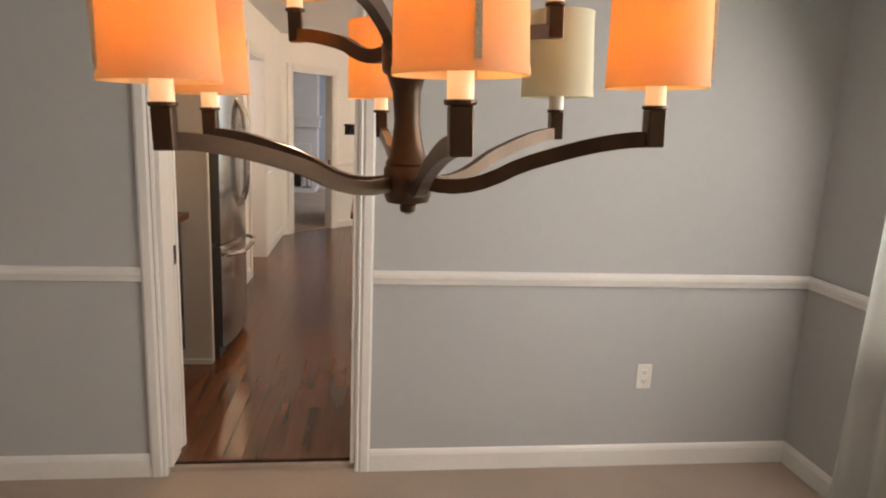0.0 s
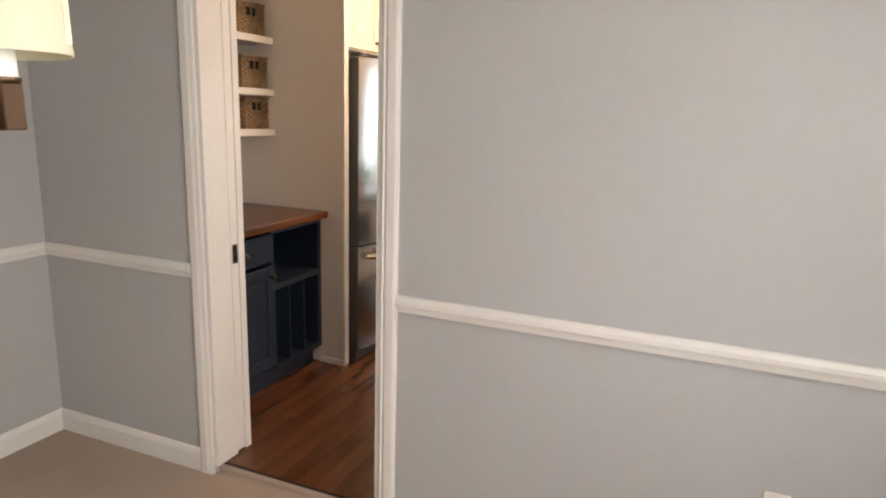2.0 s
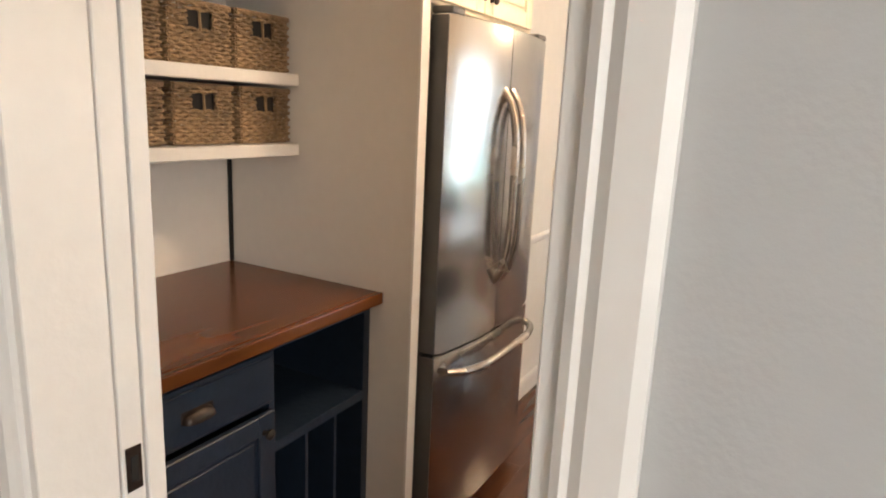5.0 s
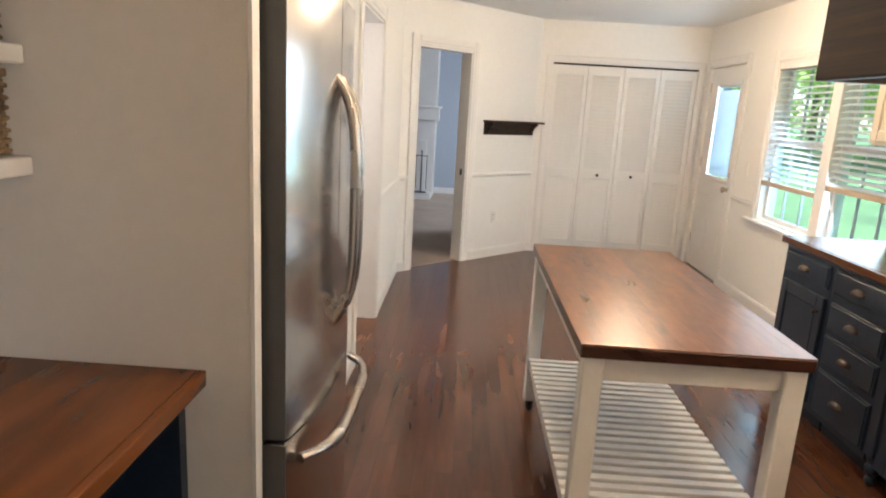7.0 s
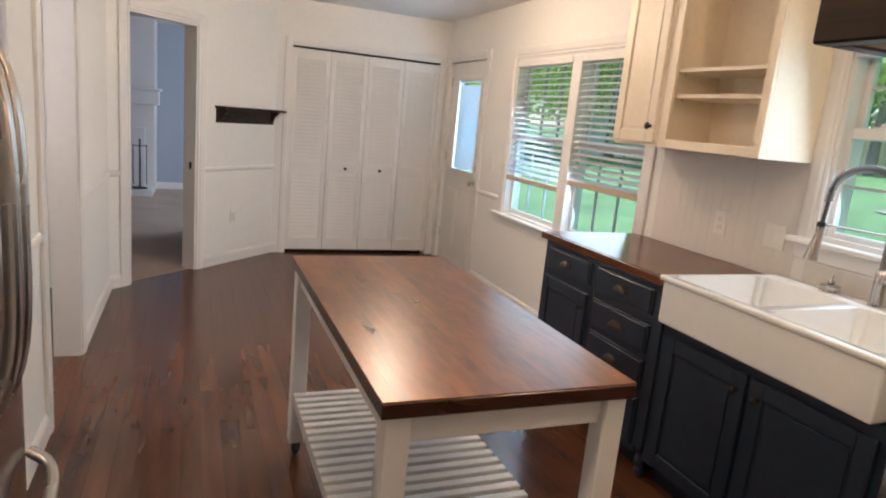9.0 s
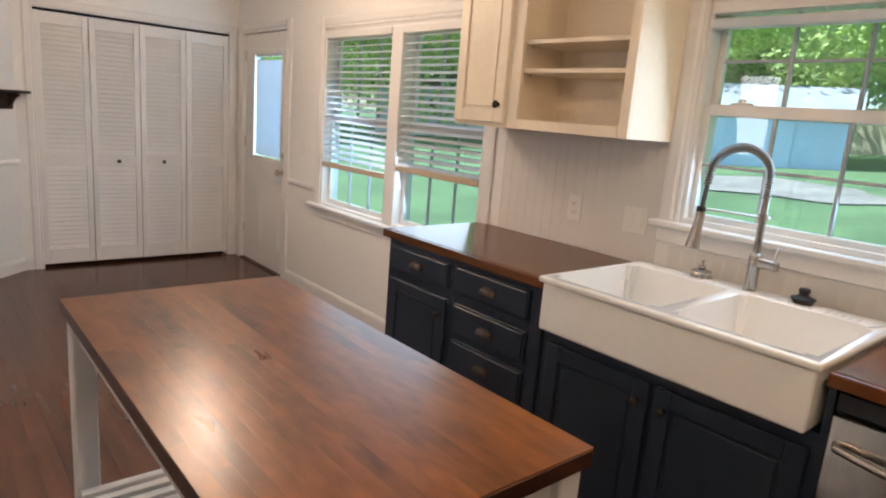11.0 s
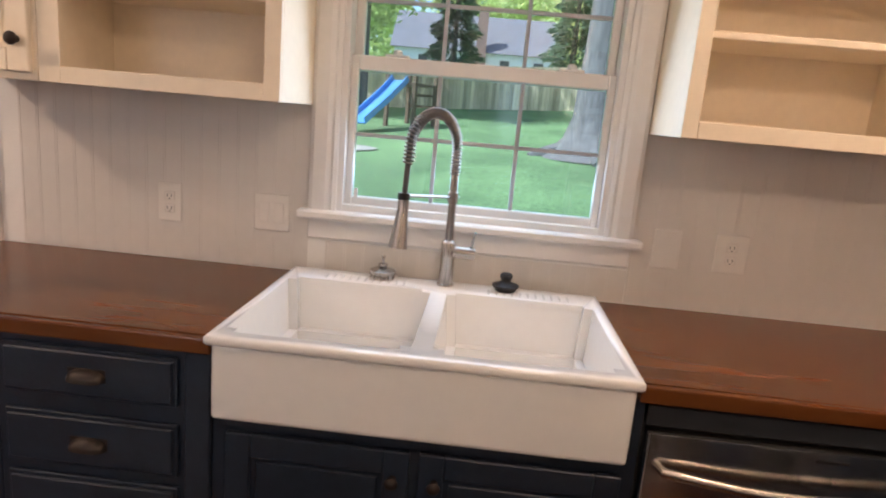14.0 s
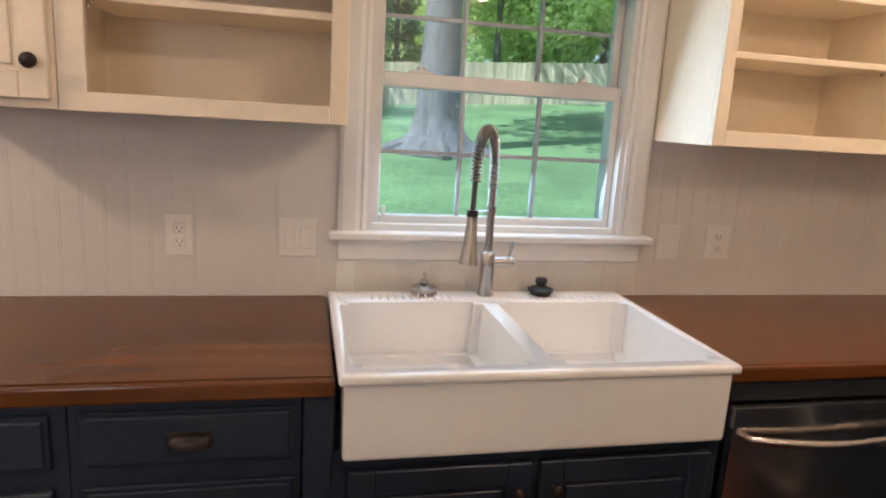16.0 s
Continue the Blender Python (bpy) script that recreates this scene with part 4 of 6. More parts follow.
for piece in (body, apron):
    shape = bpy.data.meshes.new_from_object(piece.evaluated_get(dep))
    piece.modifiers.clear()
    piece.data = shape
for ob in [o for o in scene.objects if o.name.startswith("bowl_cutter")]:
    bpy.data.objects.remove(ob)
# low divider
for k in range(11):
    for y0 in (4.20, 4.68):
        y = y0 + k * 0.023
        part("drain_rib", sweep(((1.806, y, 0.9395), (1.806 + 0.05, y, 0.9395)), 0.0035, 6), M_PORCELAIN, sink)
for a, b in bowls:
    part("drain", lathe(((0.045, 0), (0.045, 0.004), (0.036, 0.006), (0.03, 0.003), (0, 0.003)), 20, (1.54, (a + b) / 2, 0.7685)), M_NICKEL, sink, "steel drain", True)

# ---- upper cabinets on the window wall ----
UX = 1.655


def open_upper(label, y0, y1, z0, z1, bays):
    """An open wall cabinet with a face frame; bays: rows of y0, y1 and the heights of the shelves."""
    c = thing("upper_cabinet", label, "cabinet", group="cream wall cabinets")
    t = 0.018
    for a, b in ((y0, y0 + t), (y1 - t, y1)):
        part("side_panel", box(UX, KX1 - 0.002, a, b, z0, z1), M_CABWHITE, c)
    part("bottom_board", box(UX, KX1 - 0.002, y0 + t, y1 - t, z0 + 0.025, z0 + 0.025 + t), M_CABWHITE, c)
    part("top_board", box(UX, KX1 - 0.002, y0 + t, y1 - t, z1 - t, z1), M_CABWHITE, c)
    part("back", box(KX1 - 0.010, KX1 - 0.003, y0 + t, y1 - t, z0 + 0.025 + t, z1 - t), M_CABWHITE, c)
    last = y0
    for a, b, shelves in bays:
        part("face_stile", box(UX - 0.019, UX, last, a, z0, z1, 0.0015), M_CABWHITE, c)
        for r0, r1 in ((z0, z0 + 0.042), (z1 - 0.05, z1)):
            part("face_rail", box(UX - 0.019, UX, a, b, r0, r1, 0.0015), M_CABWHITE, c)
        last = b
    part("face_stile", box(UX - 0.019, UX, last, y1, z0, z1, 0.0015), M_CABWHITE, c)
    for a, b, shelves in bays[:-1]:
        part("partition", box(UX, KX1 - 0.011, b + 0.01, b + 0.028, z0 + 0.045, z1 - t), M_CABWHITE, c)
    for a, b, shelves in bays:
        for z in shelves:
            part("shelf_board", box(UX + 0.012, KX1 - 0.011, a - 0.012, b + 0.012, z - 0.018, z, 0.002), M_CABWHITE, c)
            for yy in (a - 0.008, b + 0.008):
                part("shelf_peg", lathe(((0.004, 0), (0.004, 0.012), (0, 0.013)), 8, (UX + 0.05, yy, z - 0.030)), M_BRASS, c)
    return c


UZ = 1.432
c = open_upper("cream painted open wall cabinet with two shelves", 5.008, 5.640, UZ, 2.36, ((5.050, 5.582, (1.692, 1.812)),))
c = thing("upper_cabinet", "cream painted wall cabinet with a closed door", "cabinet", group="cream wall cabinets")
part("body", box(UX - 0.019, KX1 - 0.002, 5.642, 5.990, UZ, 2.36, 0.002), M_CABWHITE, c)
d = slab_front(c, "door", UX - 0.019, 5.652, 5.980, UZ + 0.020, 2.33, M_CABWHITE, True)
round_knob(d, Matrix.Translation((UX - 0.038, 5.681, UZ + 0.10)) @ pose(0, 0, 0, 0, -90, 0), 0.017)
open_upper("long cream painted open wall cabinet in the corner", KY0 + 0.006, 4.010, UZ, 2.36, ((2.90, 3.385, (1.78, 2.02)), (3.435, 3.972, (1.690, 1.867))))

# range and hood on the wall to the dining room
rg = thing("range", "black and steel electric range with a glass top", "stove")
RX0, RX1 = 0.012, 0.785
part("body", box(RX0, RX1, KY0 + 0.008, 3.37, 0.03, 0.90, 0.004), M_DARKSIDE, rg)
part("cooktop", box(RX0 - 0.008, RX1 + 0.004, KY0 + 0.008, 3.385, 0.90, 0.925, 0.006, seg=2), surface("black_ceramic_glass", (0.008, 0.008, 0.009), 0.08, grain=(40, 0.05), bump=(40, 0.0), rough_var=0.03), rg)
for bx, by, r in ((0.24, 3.18, 0.11), (0.60, 3.18, 0.085), (0.24, 2.97, 0.075), (0.60, 2.97, 0.10)):
    part("burner_ring", lathe(((r, 0), (r, 0.0006), (r - 0.004, 0.0008), (r - 0.004, 0)), 32, (bx, by, 0.9252)), M_STEEL, rg)
part("cooktop_trim", boxes((RX0 + 0.004, RX1 - 0.008, 3.362, 3.367, 0.9251, 0.9262), (RX0 + 0.004, RX0 + 0.009, KY0 + 0.08, 3.362, 0.9251, 0.9262)), M_STEEL, rg, "thin steel rim line")
part("oven_door", box(RX0 + 0.01, RX1 - 0.01, 3.37, 3.40, 0.20, 0.86, 0.006), M_STEEL, rg)
part("oven_glass", box(RX0 + 0.12, RX1 - 0.12, 3.40, 3.404, 0.33, 0.68), M_BLACK, rg)
part("oven_handle", sweep([(RX0 + 0.05, 3.40, 0.80), (RX0 + 0.06, 3.445, 0.80), (RX1 - 0.06, 3.445, 0.80), (RX1 - 0.05, 3.40, 0.80)], 0.011, 10), M_NICKEL, rg, "steel oven handle", True)
part("back_guard", box(RX0, RX1, KY0 + 0.008, KY0 + 0.07, 0.925, 1.08, 0.004), M_STEEL, rg)
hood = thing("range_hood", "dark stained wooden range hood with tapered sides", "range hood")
own = bmesh.new()
a = [own.verts.new(v) for v in ((0.035, KY0 + 0.006, 1.60), (0.765, KY0 + 0.006, 1.60), (0.765, 3.415, 1.60), (0.035, 3.415, 1.60))]
b = [own.verts.new(v) for v in ((0.085, KY0 + 0.006, 2.43), (0.715, KY0 + 0.006, 2.43), (0.715, 3.36, 2.43), (0.085, 3.36, 2.43))]
own.faces.new(a[::-1])
own.faces.new(b)
for k in range(4):
    own.faces.new((a[k], a[(k + 1) % 4], b[(k + 1) % 4], b[k]))
part("canopy", own, M_DARKWOOD, hood)
for row in ((0.0, 0.022, KY0 + 0.006, 3.462, 1.569, 1.735), (0.778, 0.80, KY0 + 0.006, 3.462, 1.569, 1.735), (0.022, 0.778, 3.440, 3.462, 1.569, 1.735)):
    part("skirt_board", box(*row, 0.002), M_DARKWOOD, hood)
part("ledge", boxes((0.0225, 0.0345, KY0 + 0.006, 3.4395, 1.715, 1.732), (0.7655, 0.7775, KY0 + 0.006, 3.4395, 1.715, 1.732), (0.0345, 0.7655, 3.4155, 3.4395, 1.715, 1.732)), M_DARKWOOD, hood)
part("liner", box(0.0225, 0.7775, KY0 + 0.006, 3.439, 1.578, 1.593), M_BLACK, hood, "black filter plate")
# glowing lens added to go with the unseen hood lamp
part("lamp_lens", lathe(((0.0, 1.569), (0.03, 1.570), (0.035, 1.5775)), 20, (0.38, 3.20, 0)), glowing("lit_hood_lens", (1.0, 0.80, 0.56), 6.0), hood, "small glowing lens of the added hood lamp")

# ---- island ----
IX0, IX1, IY0, IY1, IZ = -0.121, 0.543, 4.234, 5.607, 0.870
isl = thing("kitchen_island", "white island table with stained butcher block top and slatted shelf", "table")
topp = part("tabletop", box(IX0, IX1, IY0, IY1, IZ - 0.042, IZ - 0.003, 0.003), M_TOPEDGE, isl, "dark stained butcher block top")
random.seed(4)
n = 18
sw = (IX1 - IX0) / n
for k in range(n):
    y = IY0 + 0.0015
    first_len = random.uniform(0.25, 0.9)
    while y < IY1 - 0.002:
        ln = min(first_len, IY1 - 0.0015 - y)
        if IY1 - y - ln < 0.15:
            ln = IY1 - 0.0015 - y
        part("stave", box(IX0 + k * sw + 0.0001, IX0 + (k + 1) * sw - 0.0001, y, y + ln - 0.0002, IZ - 0.004, IZ), M_STAVE, topp)
        y += ln
        first_len = random.uniform(0.45, 0.95)
LG = 0.062
for lx in (IX0 + 0.012, IX1 - 0.012 - LG):
    for ly in (IY0 + 0.012, IY1 - 0.012 - LG):
        far = ly > 5
        leg = part("leg", box(lx, lx + LG, ly, ly + LG, 0.062 if far else 0.0, IZ - 0.0425, 0.004), M_TRIM, isl)
        if far:
            part("caster_fork", boxes((lx + 0.014, lx + 0.018, ly + 0.012, ly + 0.05, 0.018, 0.06), (lx + 0.044, lx + 0.048, ly + 0.012, ly + 0.05, 0.018, 0.06), (lx + 0.014, lx + 0.048, ly + 0.012, ly + 0.05, 0.056, 0.062)), M_BLACK, leg)
            part("caster_wheel", lathe(((0.018, -0.011), (0.025, -0.008), (0.025, 0.008), (0.018, 0.011)), 20, (lx + 0.031, ly + 0.031, 0.025), m=pose(0, 0, 0, 0, 90, 0)), M_BLACK, leg, "black caster wheel", True)
for x0, x1, y0, y1 in ((IX0 + 0.03, IX0 + 0.05, IY0 + 0.075, IY1 - 0.075), (IX1 - 0.05, IX1 - 0.03, IY0 + 0.075, IY1 - 0.075), (IX0 + 0.075, IX1 - 0.075, IY0 + 0.03, IY0 + 0.05), (IX0 + 0.075, IX1 - 0.075, IY1 - 0.05, IY1 - 0.03)):
    part("apron_rail", box(x0, x1, y0, y1, IZ - 0.115, IZ - 0.043, 0.002), M_TRIM, isl)
for x0 in (IX0 + 0.02, IX1 - 0.055):
    part("shelf_rail", box(x0, x0 + 0.035, IY0 + 0.076, IY1 - 0.076, 0.245, 0.285, 0.002), M_TRIM, isl)
first = None
ns = 23
for k in range(ns):
    y = IY0 + 0.085 + (IY1 - IY0 - 0.205) * k / (ns - 1)
    bm = None if first else box(IX0 + 0.016, IX1 - 0.016, 0, 0.031, 0.2865, 0.303, 0.002)
    if first is None:
        first = part("shelf_slat", bm, M_TRIM, isl, at=Matrix.Translation((0, y, 0)))
    else:
        again(first, isl, Matrix.Translation((0, y, 0)))

# ---- outdoors ----
def ground_z(x, y):
    away = max(0.0, min(x, 34.0) - 2.1)
    return -0.3 + 0.085 * away - 0.06 * min(1.0, away / 24) * (max(-12.0, min(y, 20.0)) - 4.0) + 0.05 * math.sin(x * 0.35 + y * 0.2)


own = bmesh.new()
xs = [2.0, 2.6, 3.5, 5, 7, 9, 11, 13, 15, 17, 19, 21, 23, 25, 28, 31, 34, 45, 80, 200, 1500]
ys = [-1500, -200, -80, -40, -25, -15, -10, -6, -3, 0, 3, 6, 9, 12, 15, 18, 22, 27, 34, 45, 80, 200, 1500]
grid = [[own.verts.new((x, y, ground_z(x, y))) for y in ys] for x in xs]
for i in range(len(xs) - 1):
    for j in range(len(ys) - 1):
        own.faces.new((grid[i][j], grid[i + 1][j], grid[i + 1][j + 1], grid[i][j + 1]))
solid("ground", own, M_LAWN, "green sloping back lawn", "lawn", smooth=True)

# ---- dining room: chandelier ----
def chandelier():
    ch = thing("chandelier", "bronze two-tier chandelier with nine drum shades, eight of them lit", "chandelier", (0.04, 0.985, 0))
    part("hub", lathe(((0.012, 1.352), (0.03, 1.356), (0.034, 1.366), (0.034, 1.404), (0.030, 1.410), (0.026, 1.412)), 24), M_LAMPBRONZE, ch, smooth=True)
    part("finial", lathe(((0.004, 1.338), (0.011, 1.342), (0.012, 1.350), (0.008, 1.353)), 16), M_LAMPBRONZE, ch, smooth=True)
    part("column", lathe(((0.032, 1.411), (0.027, 1.420), (0.022, 1.44), (0.018, 1.47), (0.020, 1.51), (0.027, 1.532), (0.032, 1.536), (0.034, 1.540), (0.034, 1.574), (0.026, 1.582), (0.018, 1.62), (0.016, 1.78), (0.024, 1.80), (0.010, 1.815)), 24), M_LAMPBRONZE, ch, smooth=True)
    part("stem", lathe(((0.007, 1.81), (0.007, 2.40)), 12), M_LAMPBRONZE, ch, smooth=True)
    part("canopy", lathe(((0.02, 2.39), (0.05, 2.41), (0.065, 2.428), (0.065, 2.44)), 28), M_LAMPBRONZE, ch, smooth=True)
    cloth = lit_cloth()
    inside = glowing("lamp_bulb_glass", (1.0, 0.72, 0.42), 5.0)
    # sleeves are no lamps; weak emission stands for light from the bulb above
    sleeve_mat = glowing("lit_candle_sleeve", (1.0, 0.55, 0.25), 0.25, (0.85, 0.78, 0.66))
    def arm(angle, reach, z0, rise, lit=True):
        c, s = math.cos(radians(angle)), math.sin(radians(angle))
        pts = []
        for k in range(15):
            u = k / 14
            r = 0.026 + (reach - 0.026) * u
            pts.append((c * r, s * r, z0 + rise * (3 * u * u - 2 * u ** 3) - 0.010 * math.sin(math.pi * min(1, u * 2.2))))
        a = part("arm", sweep(pts, 0, flat=(0.013, 0.020)), M_LAMPBRONZE, ch)
        x, y, z = pts[-1]
        part("cup", box(x - 0.011, x + 0.011, y - 0.011, y + 0.011, z - 0.010, z + 0.036, 0.0015), M_LAMPBRONZE, a)
        part("cup_plate", lathe(((0.014, 0), (0.0155, 0.002), (0.0155, 0.005)), 18, (x, y, z + 0.036)), M_LAMPBRONZE, a)
        part("candle_sleeve", lathe(((0.0125, 0), (0.0125, 0.055), (0.009, 0.058)), 18, (x, y, z + 0.041)), sleeve_mat if lit else M_PLASTIC, a, "cream candle sleeve", True)
        part("bulb", lathe(((0.008, 0), (0.016, 0.012), (0.018, 0.028), (0.012, 0.048), (0.004, 0.062)), 14, (x, y, z + 0.100)), inside if lit else M_PLASTIC, a, "glowing bulb" if lit else "dark frosted bulb", True)
        own = bmesh.new()
        n, zb = 40, z + 0.062
        rows = [(0.0625, zb), (0.0625, zb + 0.006), (0.0615, zb + 0.010), (0.0585, zb + 0.130), (0.0592, zb + 0.134), (0.0592, zb + 0.140), (0.0577, zb + 0.140), (0.0570, zb + 0.130), (0.0600, zb + 0.010), (0.0610, zb)]
        rings = [[own.verts.new((x + r * math.cos(2 * math.pi * k / n), y + r * math.sin(2 * math.pi * k / n), h)) for k in range(n)] for r, h in rows]
        for p, q in zip(rings, rings[1:] + rings[:1]):
            for k in range(n):
                own.faces.new((p[k], p[(k + 1) % n], q[(k + 1) % n], q[k]))
        shade = part("shade", own, cloth if lit else M_SHADEOFF, a, "ivory fabric drum shade, lit" if lit else "ivory fabric drum shade, unlit", True)
        part("seam", box(x + c * 0.0605 - 0.003, x + c * 0.0605 + 0.003, y + s * 0.0605 - 0.003, y + s * 0.0605 + 0.003, zb + 0.01, zb + 0.13), M_SHADETRIM, shade)
        return Vector((x, y, z + 0.132))
    tips = [arm(-25 + 60 * k, 0.332, 1.385, 0.064, k != 1) for k in range(6)]
    tips += [arm(15 + 120 * k, 0.235, 1.568, 0.035) for k in range(3)]
    # it hangs a little out of true
    lean = Matrix.Translation((0.04, 0.985, 1.385)) @ pose(0, 0, 0, 0, -2.2, 0) @ Matrix.Translation((0, 0, -1.385))
    ch.matrix_world = lean
    return ch, [lean @ v for v in tips]


def lit_cloth():
    """Thin ivory cloth, lit through from the bulb inside."""
    m = bpy.data.materials.new("lit_shade_cloth")
    m.use_nodes = True
    nt = m.node_tree
    p = nt.nodes["Principled BSDF"]
    p.inputs["Base Color"].default_value = (0.80, 0.70, 0.52, 1)
    p.inputs["Roughness"].default_value = 0.9
    tr = nt.nodes.new("ShaderNodeBsdfTranslucent")
    tr.inputs[0].default_value = (0.97, 0.58, 0.19, 1)
    mix = nt.nodes.new("ShaderNodeMixShader")
    mix.inputs[0].default_value = 0.55
    wv = nt.nodes.new("ShaderNodeTexNoise")
    wv.inputs["Scale"].default_value = 260
    b = nt.nodes.new("ShaderNodeBump")
    b.inputs["Strength"].default_value = 0.25
    nt.links.new(wv.outputs["Fac"], b.inputs["Height"])
    nt.links.new(b.outputs[0], p.inputs["Normal"])
    nt.links.new(p.outputs[0], mix.inputs[1])
    nt.links.new(tr.outputs[0], mix.inputs[2])
    nt.links.new(mix.outputs[0], nt.nodes["Material Output"].inputs[0])
    return m


M_SHADETRIM = surface("shade_trim_cloth", (0.72, 0.60, 0.42), 0.9, bump=(300, 0.3))
ch, tips = chandelier()
for v in tips[:1] + tips[2:]:
    bulb_light("chandelier_bulb", v, 1.35, (1.0, 0.62, 0.27), 0.02)


# ---- wall plates ----
def wall_plate(kind, label, m, width=0.07, height=0.115):
    """A plate on a wall; local x along the wall, local -y out of it."""
    o = thing(kind, label, "outlet" if kind == "outlet" else "switch")
    o.matrix_world = m
    part("plate", box(-width / 2, width / 2, -0.006, 0, -height / 2, height / 2, 0.002), M_PLASTIC, o)
    if kind == "outlet":
        for z in (-0.02, 0.02):
            s = part("socket", box(-0.016, 0.016, -0.0085, -0.006, z - 0.014, z + 0.014, 0.003), M_PLASTIC, o)
            part("slot", boxes((-0.008, -0.006, -0.0092, -0.0084, z - 0.004, z + 0.006), (0.005, 0.007, -0.0092, -0.0084, z - 0.004, z + 0.006), (-0.002, 0.002, -0.0092, -0.0084, z - 0.011, z - 0.007)), M_BLACK, s)
        part("screw", lathe(((0.003, 0), (0.003, 0.001), (0, 0.0015)), 8, (0, -0.006, 0), m=pose(0, 0, 0, 90, 0, 0)), M_PLASTIC, o)
    elif kind == "light_switch":
        n = max(1, round(width / 0.055) - 0)
        for k in range(n if n < 3 else 2):
            x = 0 if width < 0.1 else (-0.023 + 0.046 * k)
            part("rocker", box(x - 0.015, x + 0.015, -0.0095, -0.006, -0.032, 0.032, 0.0015), M_PLASTIC, o)
    return o


E = lambda y, z: pose(KX1 - 0.0005, y, z, 0, 0, -90)
wall_plate("outlet", "white duplex outlet on the dining wall", pose(1.228, DY1 - 0.0005, 0.393))
wall_plate("outlet", "white duplex outlet near the corner", pose(DX0 + 0.0005, 2.18, 0.397, 0, 0, 90))
wall_plate("outlet", "white duplex outlet above the counter", E(5.453, 1.095), 0.076, 0.122)
wall_plate("light_switch", "white double switch plate by the sink window", E(5.125, 1.092), 0.112, 0.115)
wall_plate("blank_plate", "white blank plate by the sink window", E(3.909, 1.097), 0.082, 0.118)
wall_plate("outlet", "white duplex outlet above the corner counter", E(3.718, 1.100), 0.095, 0.116)
wall_plate("outlet", "white duplex outlet low under the window", E(6.45, 0.416))
wall_plate("light_switch", "white switch plate by the back door", E(8.16, 1.13), 0.075, 0.115)
wall_plate("outlet", "white duplex outlet on the slanted wall", DIAG @ pose(1.285, -0.0005, 0.42))
wall_plate("light_switch", "white switch plate beyond the refrigerator", pose(LX + 0.0005, 5.45, 1.15, 0, 0, 90))

# ---- hook shelf on the slanted wall ----
hs = thing("wall_hook_shelf", "dark wooden wall shelf with a hook board", "shelf")
hs.matrix_world = DIAG @ pose(1.05, -0.0005, 1.258)
part("back_board", box(0, 0.74, -0.02, 0, 0, 0.118, 0.002), M_DARKWOOD, hs)
part("ledge", box(-0.015, 0.80, -0.12, 0, 0.119, 0.14, 0.002), M_DARKWOOD, hs)
for x in (0.03, 0.69):
    own = bmesh.new()
    prof = [(-0.02, 0.118), (-0.105, 0.118), (-0.10, 0.10), (-0.06, 0.07), (-0.045, 0.04), (-0.02, 0.015)]
    a = [own.verts.new((x, y, z)) for y, z in prof]
    b = [own.verts.new((x + 0.022, y, z)) for y, z in prof]
    own.faces.new(a)
    own.faces.new(b[::-1])
    for k in range(len(a)):
        own.faces.new((a[k], a[(k + 1) % len(a)], b[(k + 1) % len(a)], b[k]))
    part("bracket", own, M_DARKWOOD, hs)
for k in range(4):
    x = 0.14 + 0.155 * k
    part("hook", sweep([(x, -0.02, 0.07), (x, -0.045, 0.06), (x, -0.055, 0.045), (x, -0.05, 0.03)], 0.004, 8), M_BLACK, hs, smooth=True)

part_strike = thing("door_strike", "black strike plate on the family door jamb", "strike plate")
part_strike.matrix_world = DIAG @ pose(FD1 - 0.0155, 0.05, 0.86)
part("plate", box(-0.002, 0, -0.014, 0.014, 0, 0.06, 0.0008), M_BLACK, part_strike)

# ---- ceiling lights ----
def ceiling_light(x, y):
    c = thing("ceiling_light", "round frosted glass ceiling light, lit", "ceiling light", (x, y, CEIL), group="ceiling lights")
    part("pan", lathe(((0.165, -0.03), (0.17, -0.02), (0.17, 0.0)), 32), M_BRASS, c, smooth=True)
    g = part("diffuser", lathe(((0.0, -0.105), (0.05, -0.102), (0.10, -0.088), (0.14, -0.062), (0.155, -0.03)), 32), glowing("lit_frosted_glass", (1.0, 0.80, 0.56), 3.0), c, "glowing frosted glass bowl", True)
    part("finial", lathe(((0.003, -0.125), (0.008, -0.12), (0.010, -0.106), (0.004, -0.104)), 12), M_BRASS, c, smooth=True)


for lx, ly, watts in LAMPS:
    ceiling_light(lx, ly)

